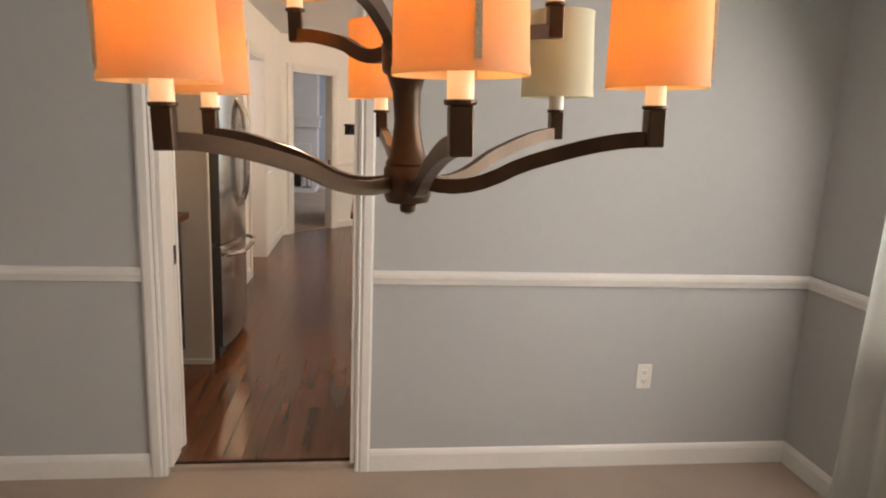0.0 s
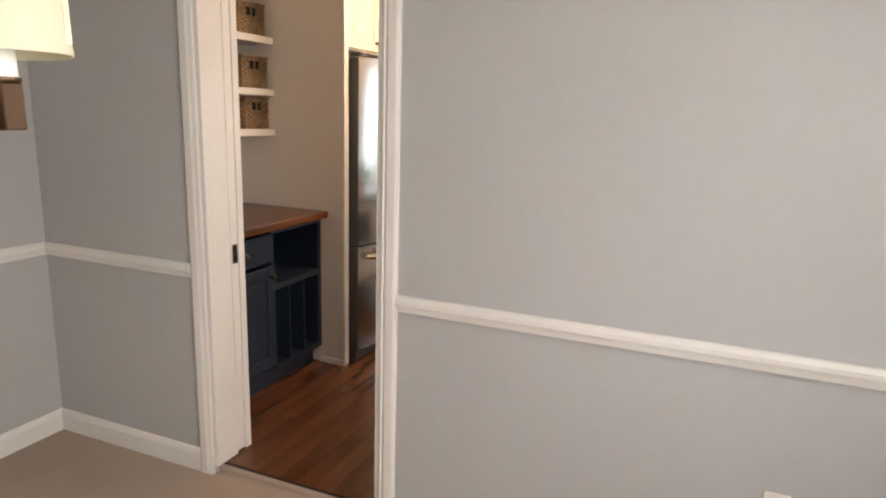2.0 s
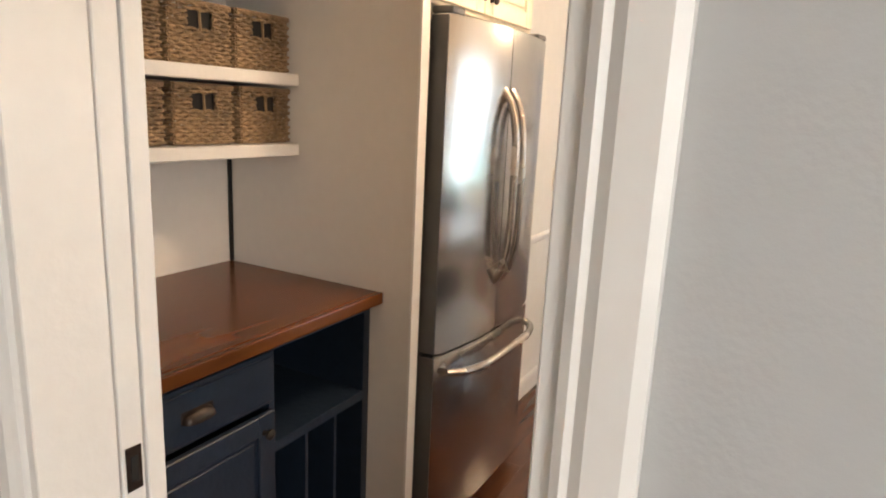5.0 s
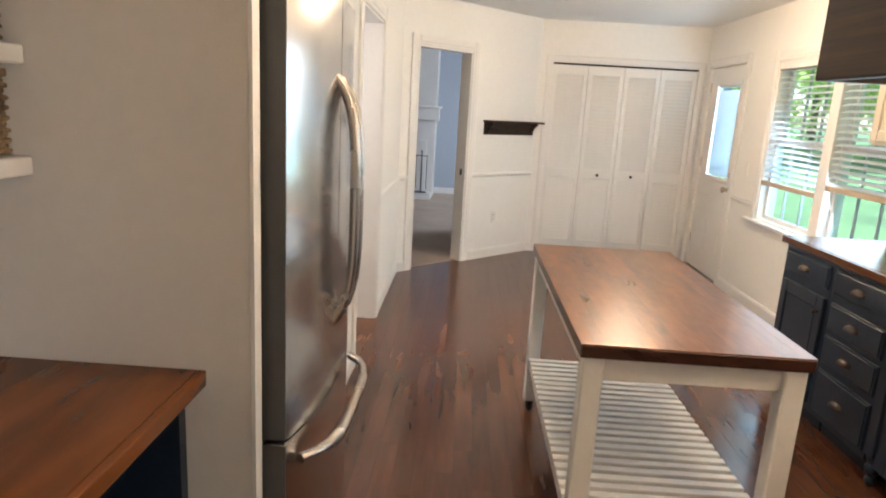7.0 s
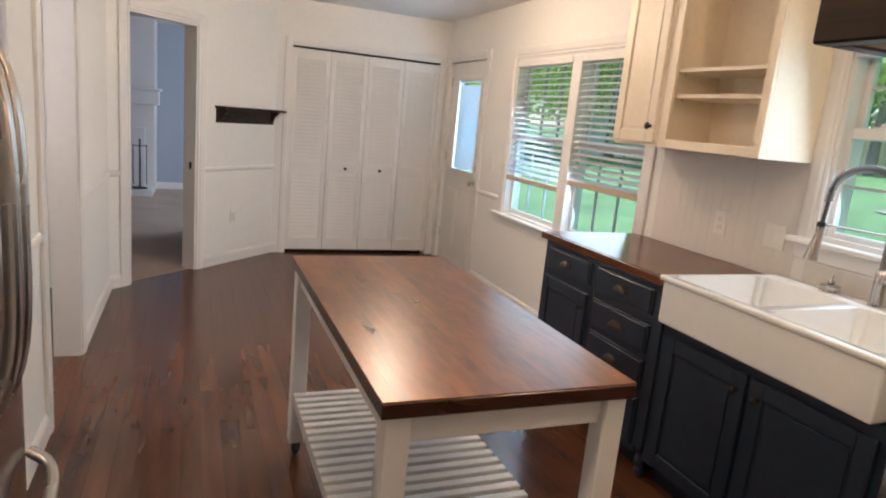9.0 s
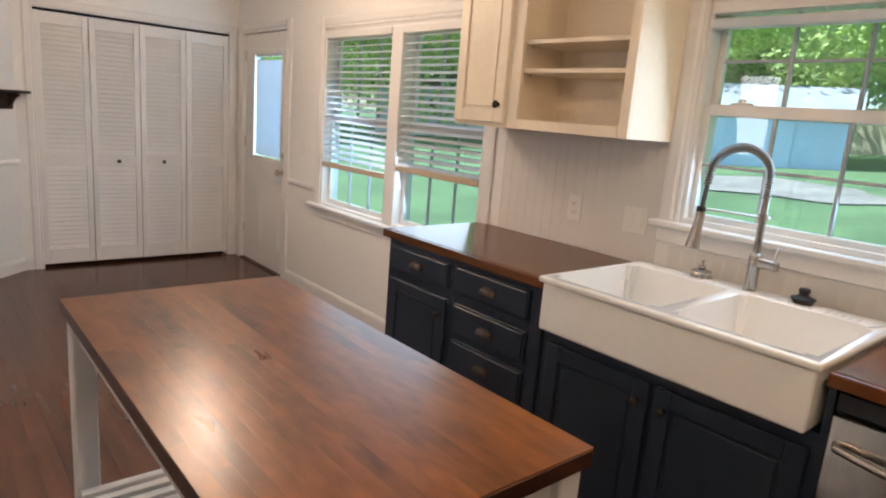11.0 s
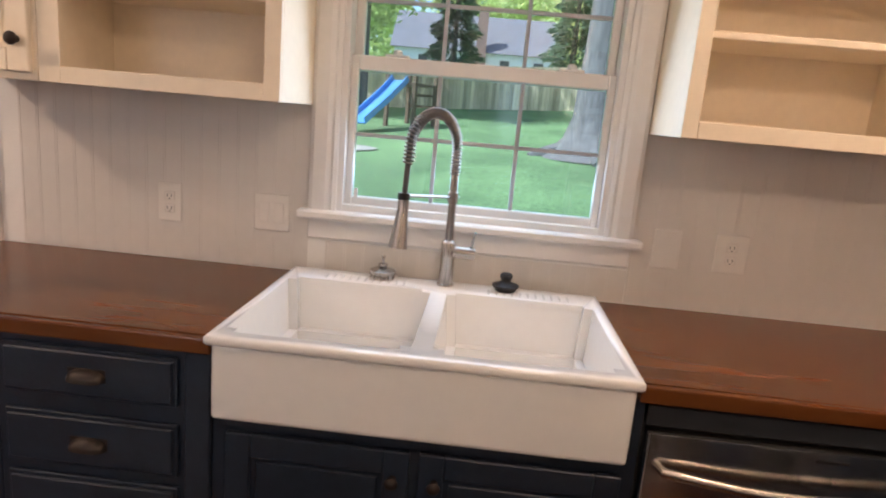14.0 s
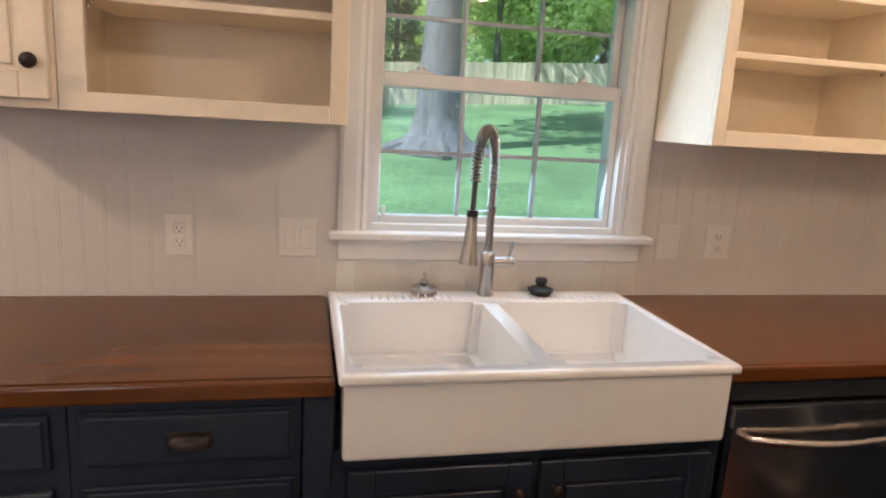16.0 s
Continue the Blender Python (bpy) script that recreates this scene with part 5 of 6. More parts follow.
# ---- baskets ----
def basket_mesh():
    """A rectangular basket woven from strands that pass in and out of upright stakes."""
    W, D, H = 0.245, 0.215, 0.165
    def rim_point(u, inset=0.0):
        per = 2 * (W + D)
        s = (u % 1.0) * per
        hw, hd, r = W / 2 - inset, D / 2 - inset, 0.018
        for ln, f in ((D, lambda q: (hw, -hd + q * 2 * hd)), (W, lambda q: (hw - q * 2 * hw, hd)), (D, lambda q: (-hw, hd - q * 2 * hd)), (W, lambda q: (-hw + q * 2 * hw, -hd))):
            if s <= ln:
                return f(s / ln)
            s -= ln
        return (hw, -hd)
    bm = bmesh.new()
    rows, stakes = 15, 44
    n = stakes * 6
    hx = W / 2
    for row in range(rows):
        z = 0.008 + row * (H - 0.014) / (rows - 1)
        run = []
        for k in range(n + 1):
            u = k / n
            off = 0.0035 * math.cos(math.pi * (k / 6) + math.pi * row)
            x, y = rim_point(u, 0.004 - off)
            zz = z + 0.0018 * math.sin(k * 0.45 + row * 2.1)
            # the handle hole in the middle of each long face
            hole = (abs(x) > hx - 0.012) and abs(y) < 0.041 and abs(y) > 0.007 and H - 0.070 < z < H - 0.026
            if hole:
                if len(run) > 5:
                    sweep(run, 0.0052, 5, bm)
                run = []
            else:
                run.append((x, y, zz))
        if len(run) > 1:
            sweep(run, 0.0052, 5, bm)
    for k in range(stakes):
        x, y = rim_point((k + 0.5) / stakes, 0.004)
        hole = (abs(x) > hx - 0.012) and 0.006 < abs(y) < 0.042
        if hole:
            sweep([(x, y, 0.004), (x, y, H - 0.072)], 0.003, 4, bm)
        else:
            sweep([(x, y, 0.004), (x, y, H - 0.002)], 0.003, 4, bm)
    for sx in (-1, 1):
        sweep([(sx * (hx - 0.003), 0.002, H - 0.075), (sx * (hx - 0.003), -0.001, H - 0.02)], 0.004, 6, bm)
    return bm, rim_point, H, W, D


bm, rim_point, BH, BWd, BDp = basket_mesh()
proto = thing("wicker_basket", "brown woven seagrass basket with handle holes on the shelf", "basket", (-1.535, 2.99, 1.3585), group="baskets on the shelves")
part("weave", bm, M_WICKER, proto, smooth=True)
own = bmesh.new()
pts = [(*rim_point(k / 60, 0.003), BH) for k in range(61)]
sweep(pts, 0.0075, 7, own)
part("rim", own, M_WICKER, proto, "thick rolled rim", True)
part("base", box(-BWd / 2 + 0.008, BWd / 2 - 0.008, -BDp / 2 + 0.008, BDp / 2 - 0.008, 0.001, 0.008), M_WICKER, proto)
# near-black sheets paint the basket's inner shade behind the handle holes
for sx in (-1, 1):
    part("hole_liner", box(sx * (BWd / 2 - 0.016), sx * (BWd / 2 - 0.014), -0.046, 0.046, BH - 0.075, BH - 0.02), M_NEARBLACK, proto)
random.seed(11)
proto.matrix_basis = pose(-1.53, 3.685, 1.3585, 0, 0, 2)
for z in (1.3585, 1.5785, 1.8565):
    for y in (3.685, 3.45, 3.215, 2.98):
        if (z, y) != (1.3585, 3.685):
            copy_thing(proto, pose(-1.53 + random.uniform(-0.01, 0.006), y + random.uniform(-0.006, 0.004), z, 0, 0, random.uniform(-2.5, 2.5)))
solid("corner_gap", boxes((-1.699, -1.688, GREYPANEL[0] - 0.012, GREYPANEL[0] - 0.001, 0.915, 1.318)), M_NEARBLACK, "dark strip where the panel meets the wall", "gap")

# ---- faucet and sink clutter ----
fa = thing("kitchen_faucet", "brushed nickel spring-neck kitchen faucet", "faucet", (1.862, 4.561, 0.941))
part("base", lathe(((0.026, 0), (0.026, 0.004), (0.021, 0.007), (0.021, 0.075), (0.0215, 0.078), (0.0215, 0.128), (0.017, 0.134), (0.0125, 0.137)), 24), M_NICKEL, fa, smooth=True)
part("riser", lathe(((0.0125, 0.136), (0.0125, 0.248), (0.016, 0.250), (0.016, 0.278), (0.0125, 0.280), (0.0115, 0.40)), 20), M_NICKEL, fa, smooth=True)
part("valve_body", sweep([(0, -0.015, 0.102), (0, -0.075, 0.102)], 0.0185, 18), M_NICKEL, fa, smooth=True)
part("valve_cap", sweep([(0, -0.0755, 0.102), (0, -0.080, 0.102)], 0.0165, 18), M_NICKEL, fa, smooth=True)
part("lever", sweep([(0, -0.066, 0.118), (-0.006, -0.07, 0.14), (-0.014, -0.076, 0.168)], 0.0045, 8), M_NICKEL, fa, smooth=True)
DIRX, DIRY = -0.88, 0.47          # the neck swings out over the left bowl
arc = []
R = 0.118
for k in range(40):
    a = math.pi * k / 39 * 0.94
    h = R - R * math.cos(a)
    arc.append((DIRX * h, DIRY * h, 0.40 + 0.088 * math.sin(a) * 1.12))
hx_, hy_, hz_ = arc[-1]
tail = [(hx_ + DIRX * 0.012 * k / 6, hy_ + DIRY * 0.012 * k / 6, hz_ - 0.155 * k / 6) for k in range(1, 7)]
part("hose", sweep(arc + tail, 0.0075, 10), M_DARKSIDE, fa, "dark grey hose", True)
coil = []
path = [Vector(p) for p in [(0, 0, 0.33), (0, 0, 0.372)] + arc + tail[:2]]
lens = [0.0]
for a, b in zip(path, path[1:]):
    lens.append(lens[-1] + (b - a).length)
turns, steps = 46, 46 * 10
side = Vector((-DIRY, DIRX, 0)).normalized()
for k in range(steps + 1):
    s = lens[-1] * k / steps
    i = max(j for j in range(len(lens)) if lens[j] <= s + 1e-9)
    i = min(i, len(path) - 2)
    f = (s - lens[i]) / max(1e-9, lens[i + 1] - lens[i])
    c = path[i].lerp(path[i + 1], f)
    d = (path[i + 1] - path[i]).normalized()
    nrm = side.cross(d).normalized()
    a = 2 * math.pi * turns * k / steps
    coil.append(c + (side * math.cos(a) + nrm * math.sin(a)) * 0.0135)
part("spring", sweep(coil, 0.0028, 5), M_SPRING, fa, "coiled steel spring", True)
tx, ty, tz = tail[-1]
part("spray_head", sweep([(tx, ty, tz + 0.012), (tx, ty, tz - 0.012), (tx + DIRX * 0.003, ty + DIRY * 0.003, tz - 0.03), (tx + DIRX * 0.010, ty + DIRY * 0.010, tz - 0.085), (tx + DIRX * 0.013, ty + DIRY * 0.013, tz - 0.115)], [0.0145, 0.0145, 0.016, 0.021, 0.0255], 18), M_NICKEL, fa, smooth=True)
part("spray_collar", sweep([(tx, ty, tz + 0.028), (tx, ty, tz + 0.011)], 0.0152, 18), M_BLACK, fa, smooth=True)
part("holder_arm", sweep([(0, 0, 0.264), (tx * 0.97, ty * 0.97, tz + 0.02)], 0.0045, 8), M_NICKEL, fa, smooth=True)
part("holder_knob", sweep([(0, 0, 0.264), (-DIRX * 0.03, -DIRY * 0.03, 0.262)], 0.0055, 8), M_NICKEL, fa, smooth=True)

st = thing("sink_strainer", "steel sink basket strainer on the sink deck", "strainer", (1.868, 4.752, 0.941))
part("basket", lathe(((0.020, 0.002), (0.034, 0.008), (0.039, 0.020), (0.040, 0.024), (0.026, 0.030), (0.012, 0.034)), 24), M_NICKEL, st, smooth=True)
for k in range(10):
    a = 2 * math.pi * k / 10
    part("prong", sweep([(0.034 * math.cos(a), 0.034 * math.sin(a), 0.012), (0.037 * math.cos(a), 0.037 * math.sin(a), 0.0)], 0.003, 5), M_NICKEL, st)
part("stem", lathe(((0.010, 0.034), (0.014, 0.038), (0.014, 0.044), (0.004, 0.047), (0.004, 0.062), (0.006, 0.064), (0.005, 0.069)), 14), M_NICKEL, st, smooth=True)
sp = thing("sink_stopper", "black rubber sink stopper on the sink deck", "stopper", (1.862, 4.382, 0.941))
part("flange", lathe(((0.030, 0.0), (0.034, 0.008), (0.040, 0.014), (0.040, 0.019), (0.020, 0.026), (0.014, 0.032)), 24), M_BLACK, sp, smooth=True)
part("grip", lathe(((0.014, 0.032), (0.018, 0.040), (0.019, 0.048), (0.015, 0.053), (0.0, 0.054)), 18), M_BLACK, sp, smooth=True)

# ---- dining window and curtain ----
dwin = thing("window_dining", "white dining room window", "window", kind="structure")
part("frame", boxes((DX1 + 0.03, DX1 + 0.08, WY0, WY0 + 0.05, WZ0, WZ1), (DX1 + 0.03, DX1 + 0.08, WY1 - 0.05, WY1, WZ0, WZ1), (DX1 + 0.03, DX1 + 0.08, WY0 + 0.05, WY1 - 0.05, WZ0, WZ0 + 0.05), (DX1 + 0.03, DX1 + 0.08, WY0 + 0.05, WY1 - 0.05, WZ1 - 0.05, WZ1), (DX1 + 0.03, DX1 + 0.08, WY0 + 0.05, WY1 - 0.05, 1.40, 1.45)), M_TRIM, dwin)
p = part("pane", box(DX1 + 0.05, DX1 + 0.054, WY0 + 0.05, WY1 - 0.05, WZ0 + 0.05, WZ1 - 0.05), M_GLASS, dwin)
p.visible_shadow = False
part("casing", boxes((DX1 - 0.018, DX1 - 0.001, WY0 - 0.085, WY0, WZ0 - 0.085, WZ1 + 0.085), (DX1 - 0.018, DX1 - 0.001, WY1, WY1 + 0.085, WZ0 - 0.085, WZ1 + 0.085), (DX1 - 0.018, DX1 - 0.001, WY0, WY1, WZ1, WZ1 + 0.085), (DX1 - 0.03, DX1 - 0.001, WY0, WY1, WZ0 - 0.085, WZ0), bevel=0.003), M_TRIM, dwin)


def curtain(y0, y1, lean):
    cu = thing("curtain", "long white sheer curtain hanging in folds", "curtain")
    own = bmesh.new()
    n, rows = 90, 12
    grid = []
    for r in range(rows + 1):
        z = DZ + 0.015 + (2.22 - DZ) * r / rows
        g = 1 - r / rows
        line = []
        for k in range(n + 1):
            u = k / n
            w = 0.028 * (0.55 + 0.45 * g) * math.sin(u * 30 + 0.8 * math.sin(u * 9))
            line.append(own.verts.new((DX1 - 0.085 + w, y0 + (y1 - y0) * u + lean * g * u, z)))
        grid.append(line)
    for a, b in zip(grid, grid[1:]):
        for k in range(n):
            own.faces.new((a[k], a[k + 1], b[k + 1], b[k]))
    bmesh.ops.solidify(own, geom=own.faces[:], thickness=0.0015)
    part("cloth", own, M_CURTAIN, cu, smooth=True)


curtain(1.42, 2.13, 0.06)
rod = thing("curtain_rod", "dark curtain rod above the dining window", "curtain rod")
part("rod", sweep([(DX1 - 0.085, -0.6, 2.24), (DX1 - 0.085, 2.05, 2.24)], 0.011, 12), M_BRONZE, rod, smooth=True)
for y in (-0.5, 1.97):
    part("bracket", box(DX1 - 0.09, DX1 - 0.001, y - 0.01, y + 0.01, 2.215, 2.232, 0.002), M_BRONZE, rod)

# ---- family room ----
fp = thing("fireplace", "white painted fireplace with chimney breast and mantel", "fireplace", kind="structure")
part("breast", boxes((-2.6, -2.35, 13.12, 13.715, 0.006, CEIL), (-1.28, -1.02, 13.12, 13.715, 0.006, CEIL), (-2.35, -1.28, 13.12, 13.715, 0.80, CEIL), (-2.35, -1.28, 13.6, 13.715, 0.006, 0.8)), M_TRIM, fp)
part("mantel", boxes((-2.68, -0.955, 12.98, 13.119, 1.27, 1.46), (-2.72, -0.92, 12.94, 13.119, 1.461, 1.50), bevel=0.006), M_TRIM, fp, "white box mantel")
part("surround", boxes((-2.5, -2.28, 13.09, 13.119, 0.11, 0.95), (-1.36, -1.14, 13.09, 13.119, 0.11, 0.95), (-2.28, -1.36, 13.09, 13.119, 0.75, 0.95), bevel=0.004), M_TRIM, fp)
part("hearth", box(-2.6, -1.03, 12.78, 13.118, 0.007, 0.10, 0.006), M_TRIM, fp, "white painted hearth")
part("firebox", boxes((-2.34, -1.29, 13.55, 13.598, 0.10, 0.79)), M_NEARBLACK, fp, "black firebox")
scr = thing("fireplace_screen", "black metal fireplace screen on the hearth", "fire screen", (-1.80, 13.03, 0.101))
part("frame", boxes((-0.48, -0.46, -0.01, 0.01, 0, 0.68), (0.46, 0.48, -0.01, 0.01, 0, 0.68), (-0.46, 0.46, -0.01, 0.01, 0.66, 0.68), (-0.46, 0.46, -0.01, 0.01, 0, 0.02)), M_BLACK, scr)
part("mesh", box(-0.46, 0.46, -0.002, 0.002, 0.02, 0.66), M_NEARBLACK, scr, "dense black mesh")
tl = thing("fireplace_tools", "black wrought iron fireplace tool set", "fire tools", (-1.20, 12.95, 0.101))
part("stand", join(lathe(((0.10, 0), (0.10, 0.012), (0.012, 0.018), (0.010, 0.66), (0.016, 0.68), (0.0, 0.70)), 16), sweep([(-0.09, 0, 0.60), (0.09, 0, 0.60)], 0.006, 8)), M_BLACK, tl)
for x in (-0.085, 0.0, 0.085):
    part("poker", sweep([(x, -0.02, 0.62), (x, -0.02, 0.10), (x + 0.01, -0.02, 0.06)], 0.006, 8), M_BLACK, tl)
wall_trim("baseboard_family", BASE_PROFILE, "white family room baseboard", (-1.02, FY1 - G, 0.006, 0, 3.4))

# ---- back yard ----
def leafy(name_seed, count, spread, size, squash=0.75, lumps=9):
    """Leaf clumps as many small tilted quads scattered through a few lobes, with gaps between them."""
    rnd = random.Random(name_seed)
    lobes = [(Vector((rnd.uniform(-1, 1), rnd.uniform(-1, 1), rnd.uniform(-0.7, 0.9) * squash)) * spread * 0.62, spread * rnd.uniform(0.32, 0.55)) for _ in range(lumps)]
    verts, faces = [], []
    for k in range(count):
        c, r = lobes[k % lumps]
        d = Vector((rnd.gauss(0, 1), rnd.gauss(0, 1), rnd.gauss(0, 1))).normalized() * r * rnd.uniform(0.55, 1.05)
        p = c + Vector((d.x, d.y, d.z * squash))
        u = Vector((rnd.gauss(0, 1), rnd.gauss(0, 1), rnd.gauss(0, 0.6))).normalized()
        v = u.cross(Vector((rnd.gauss(0, 1), rnd.gauss(0, 1), rnd.gauss(0, 1)))).normalized()
        s = size * rnd.uniform(0.6, 1.4)
        i = len(verts)
        verts += [p - u * s, p + v * s * 0.55, p + u * s, p - v * s * 0.55]
        faces.append((i, i + 1, i + 2, i + 3))
    me = bpy.data.meshes.new("crown")
    me.from_pydata(verts, [], faces)
    me.materials.append(M_LEAF)
    return me


CROWNS = [leafy(s, 5200, 3.0, 0.10) for s in (3, 8, 15)]


def tree(label, x, y, height, trunk_r, crown_scale, seed, crown_low=0.45, flare=1.0, crowns=3):
    z = ground_z(x, y) - 0.1
    t = thing("tree", label, "tree", (x, y, z), seed * 47)
    rnd = random.Random(seed)
    bend = rnd.uniform(-0.3, 0.3)
    own = bmesh.new()
    pts = [(bend * (k / 10) ** 2, 0.2 * bend * k / 10, height * 0.8 * k / 10) for k in range(11)]
    rad = [trunk_r * (1.0 - 0.07 * k) for k in range(11)]
    first = [(0, 0, 0), (0, 0, 0.18), (0, 0, 0.45), (0, 0, 0.9)]
    sweep(first + pts[2:], [trunk_r * (1 + 0.95 * flare), trunk_r * (1 + 0.55 * flare), trunk_r * (1 + 0.22 * flare), trunk_r * 1.05] + rad[2:], 16, own)
    for k in range(6):
        a = 2 * math.pi * k / 6 + rnd.uniform(-0.3, 0.3)
        if flare > 0.5:
            sweep([(math.cos(a) * trunk_r * 0.7, math.sin(a) * trunk_r * 0.7, 0.5), (math.cos(a) * trunk_r * 1.5, math.sin(a) * trunk_r * 1.5, 0.16), (math.cos(a) * trunk_r * 3.0, math.sin(a) * trunk_r * 3.0, 0.0)], [trunk_r * 0.5, trunk_r * 0.4, trunk_r * 0.16], 8, own)
        base = height * rnd.uniform(0.42, 0.7)
        reach = crown_scale * rnd.uniform(1.2, 2.2)
        sweep([(0, 0, base), (math.cos(a) * reach * 0.5, math.sin(a) * reach * 0.5, base + reach * 0.45), (math.cos(a) * reach, math.sin(a) * reach, base + reach * 0.75)], [trunk_r * 0.38, trunk_r * 0.22, trunk_r * 0.08], 7, own)
    part("trunk", own, M_BARK, t, "grey furrowed bark", True)
    for k in range(crowns):
        c = new("crown", CROWNS[(seed + k) % 3])
        c.parent = t
        c.matrix_local = pose(rnd.uniform(-0.9, 0.9) * crown_scale, rnd.uniform(-0.9, 0.9) * crown_scale, height * (crown_low + 0.17 * k) + crown_scale, 0, 0, rnd.uniform(0, 360)) @ Matrix.Scale(crown_scale * rnd.uniform(0.75, 1.0), 4)
    return t


tree("large shade tree with flared roots in the lawn", 14.4, 2.2, 16.0, 0.49, 2.0, 1, 0.55, 1.7)
tree("slim young tree near the shed", 20.0, 14.5, 11.0, 0.14, 1.3, 2, 0.32, 0.2)
tree("slim tree by the fence", 22.5, 9.0, 12.0, 0.16, 1.4, 3, 0.30, 0.2)
tree("leafy tree by the fence", 28.5, 13.0, 12.0, 0.2, 1.5, 4, 0.25, 0.2)
tree("leafy tree beyond the fence", 29.5, -3.5, 11.0, 0.2, 1.6, 5, 0.16, 0.2)
tree("leafy tree beyond the fence", 31.0, -9.5, 12.0, 0.2, 1.8, 6, 0.15, 0.2)
tree("leafy tree beyond the fence", 31.5, 14.5, 13.0, 0.2, 1.7, 7, 0.18, 0.2)
tree("leafy tree behind the shed", 25.0, 21.0, 12.0, 0.2, 1.7, 8, 0.18, 0.2)
tree("leafy tree beside the garage", 24.0, 31.0, 11.0, 0.2, 2.0, 9, 0.10, 0.2)
tree("leafy tree beside the garage", 30.0, 26.5, 12.0, 0.2, 2.0, 11, 0.10, 0.2)
tree("leafy tree at the side of the yard", 17.0, 27.5, 12.0, 0.22, 1.8, 9, 0.16, 0.2)
tree("leafy tree at the side of the yard", 26.0, 33.0, 13.0, 0.22, 2.0, 10, 0.14, 0.2)
tree("leafy tree at the side of the yard", 12.0, 33.0, 13.0, 0.22, 2.0, 11, 0.14, 0.2)
tree("tall tree at the side of the lawn", 13.0, -6.5, 14.0, 0.25, 1.9, 13, 0.45, 0.4)
for k, (x, y) in enumerate(((33, 16.5), (35, -6.5), (36, 20), (38, -14), (40, 28), (34, -20), (36, 38), (20, 42), (104, 12), (102, -9))):
    tree("tree in the far tree line", x, y, 13.0 + (k % 3), 0.25, 2.2 + 0.2 * (k % 2), 20 + k, 0.12, 0.0, 2)

for k, y in enumerate((-14, -3, 8, 19)):
    tree("tall tree in the far tree line", 106.0 + 2 * (k % 2), 1.4 * y, 26.0, 0.4, 4.0, 50 + k, 0.2, 0.0, 3)

conifer = thing("conifer", "dark blue-green conifer beyond the fence", "tree", (31.0, 6.5, ground_z(31, 6.5) - 0.05))
part("trunk", lathe(((0.16, 0), (0.12, 3), (0.03, 8.4)), 10), M_BARK, conifer, smooth=True)
rnd = random.Random(5)
verts, faces = [], []
for k in range(5200):
    h = rnd.uniform(0.5, 8.6)
    r = (8.8 - h) / 8.3 * 1.9 * rnd.uniform(0.45, 1.0) * (0.8 + 0.2 * math.sin(h * 6))
    a = rnd.uniform(0, 2 * math.pi)
    p = Vector((math.cos(a) * r, math.sin(a) * r, h - 0.15 * r))
    u = Vector((math.cos(a), math.sin(a), rnd.uniform(-0.5, 0.1))).normalized()
    v = u.cross(Vector((rnd.gauss(0, 1), rnd.gauss(0, 1), rnd.gauss(0, 1)))).normalized()
    i = len(verts)
    verts += [p - u * 0.2, p + v * 0.06, p + u * 0.2, p - v * 0.06]
    faces.append((i, i + 1, i + 2, i + 3))
me = bpy.data.meshes.new("needles")
me.from_pydata(verts, [], faces)
me.materials.append(M_CONIFER)
c = new("needles", me)
c.parent = conifer
copy_thing(conifer, pose(30.0, 1.1, ground_z(30, 1.1) - 0.05, 0, 0, 70))

# board fence along the back of the yard
fence = thing("fence", "weathered tan board fence across the back yard", "fence")
own = bmesh.new()
first = None
y = -24.0
k = 0
boards = boxes((0, 0.02, 0, 0.136, 0, 1.72))
boards_mesh = None
while y < 26.0:
    x = 26.2 + 0.01 * math.sin(y * 3)
    m = pose(x, y, ground_z(26.2, y) - 0.05 + 0.012 * math.sin(y * 7.3))
    if -6.0 < y < 22.0:
        if first is None:
            first = part("board", boards, M_FENCE, fence, at=m)
        else:
            again(first, fence, m)
    else:
        box(x, x + 0.02, y, y + 0.136, m.translation.z, m.translation.z + 1.72, 0, own)
    y += 0.142
tagged(part("far_boards", own, M_FENCE, fence), kind="stuff")
for z in (0.35, 1.45):
    part("rail", sweep([(26.24, y, ground_z(26.2, y) + z) for y in range(-24, 27, 2)], 0, flat=(0.04, 0.09)), M_FENCE, fence)


def gabled(name, label, category, x, y, rz, L, W, H, rise, siding, eave=0.25, lift=0.0, roof=None):
    """A small gabled building; its ridge runs along local x, its origin the near corner."""
    b = thing(name, label, category, (x, y, ground_z(x, y) - 0.1 + lift), rz)
    own = prism(((0, 0), (L, 0), (L, W), (0, W)), 0, H)
    for xx in (0, L):
        vs = [own.verts.new(p) for p in ((xx, 0, H), (xx, W, H), (xx, W / 2, H + rise))]
        own.faces.new(vs)
    part("wall", own, siding, b)
    t = 0.08
    for sgn in (0, 1):
        own = bmesh.new()
        yo, yi = (-eave, W / 2) if sgn == 0 else (W + eave, W / 2)
        zo = H - eave * rise / (W / 2)
        q = [(-eave, yo, zo), (L + eave, yo, zo), (L + eave, yi, H + rise), (-eave, yi, H + rise)]
        lo = [own.verts.new(p) for p in q]
        hi = [own.verts.new((p[0], p[1], p[2] + t)) for p in q]
        own.faces.new(lo)
        own.faces.new(hi[::-1])
        for k in range(4):
            own.faces.new((lo[k], lo[(k + 1) % 4], hi[(k + 1) % 4], hi[k]))
        part("roof", own, roof or M_SHINGLE, b, "pale shingle roof slope" if roof else "grey shingle roof slope")
    for k in range(int(H / 0.2)):
        part("siding_lap", box(-0.012, L + 0.012, -0.012, 0.0, k * 0.2 + 0.02, k * 0.2 + 0.19), siding, b)
    return b


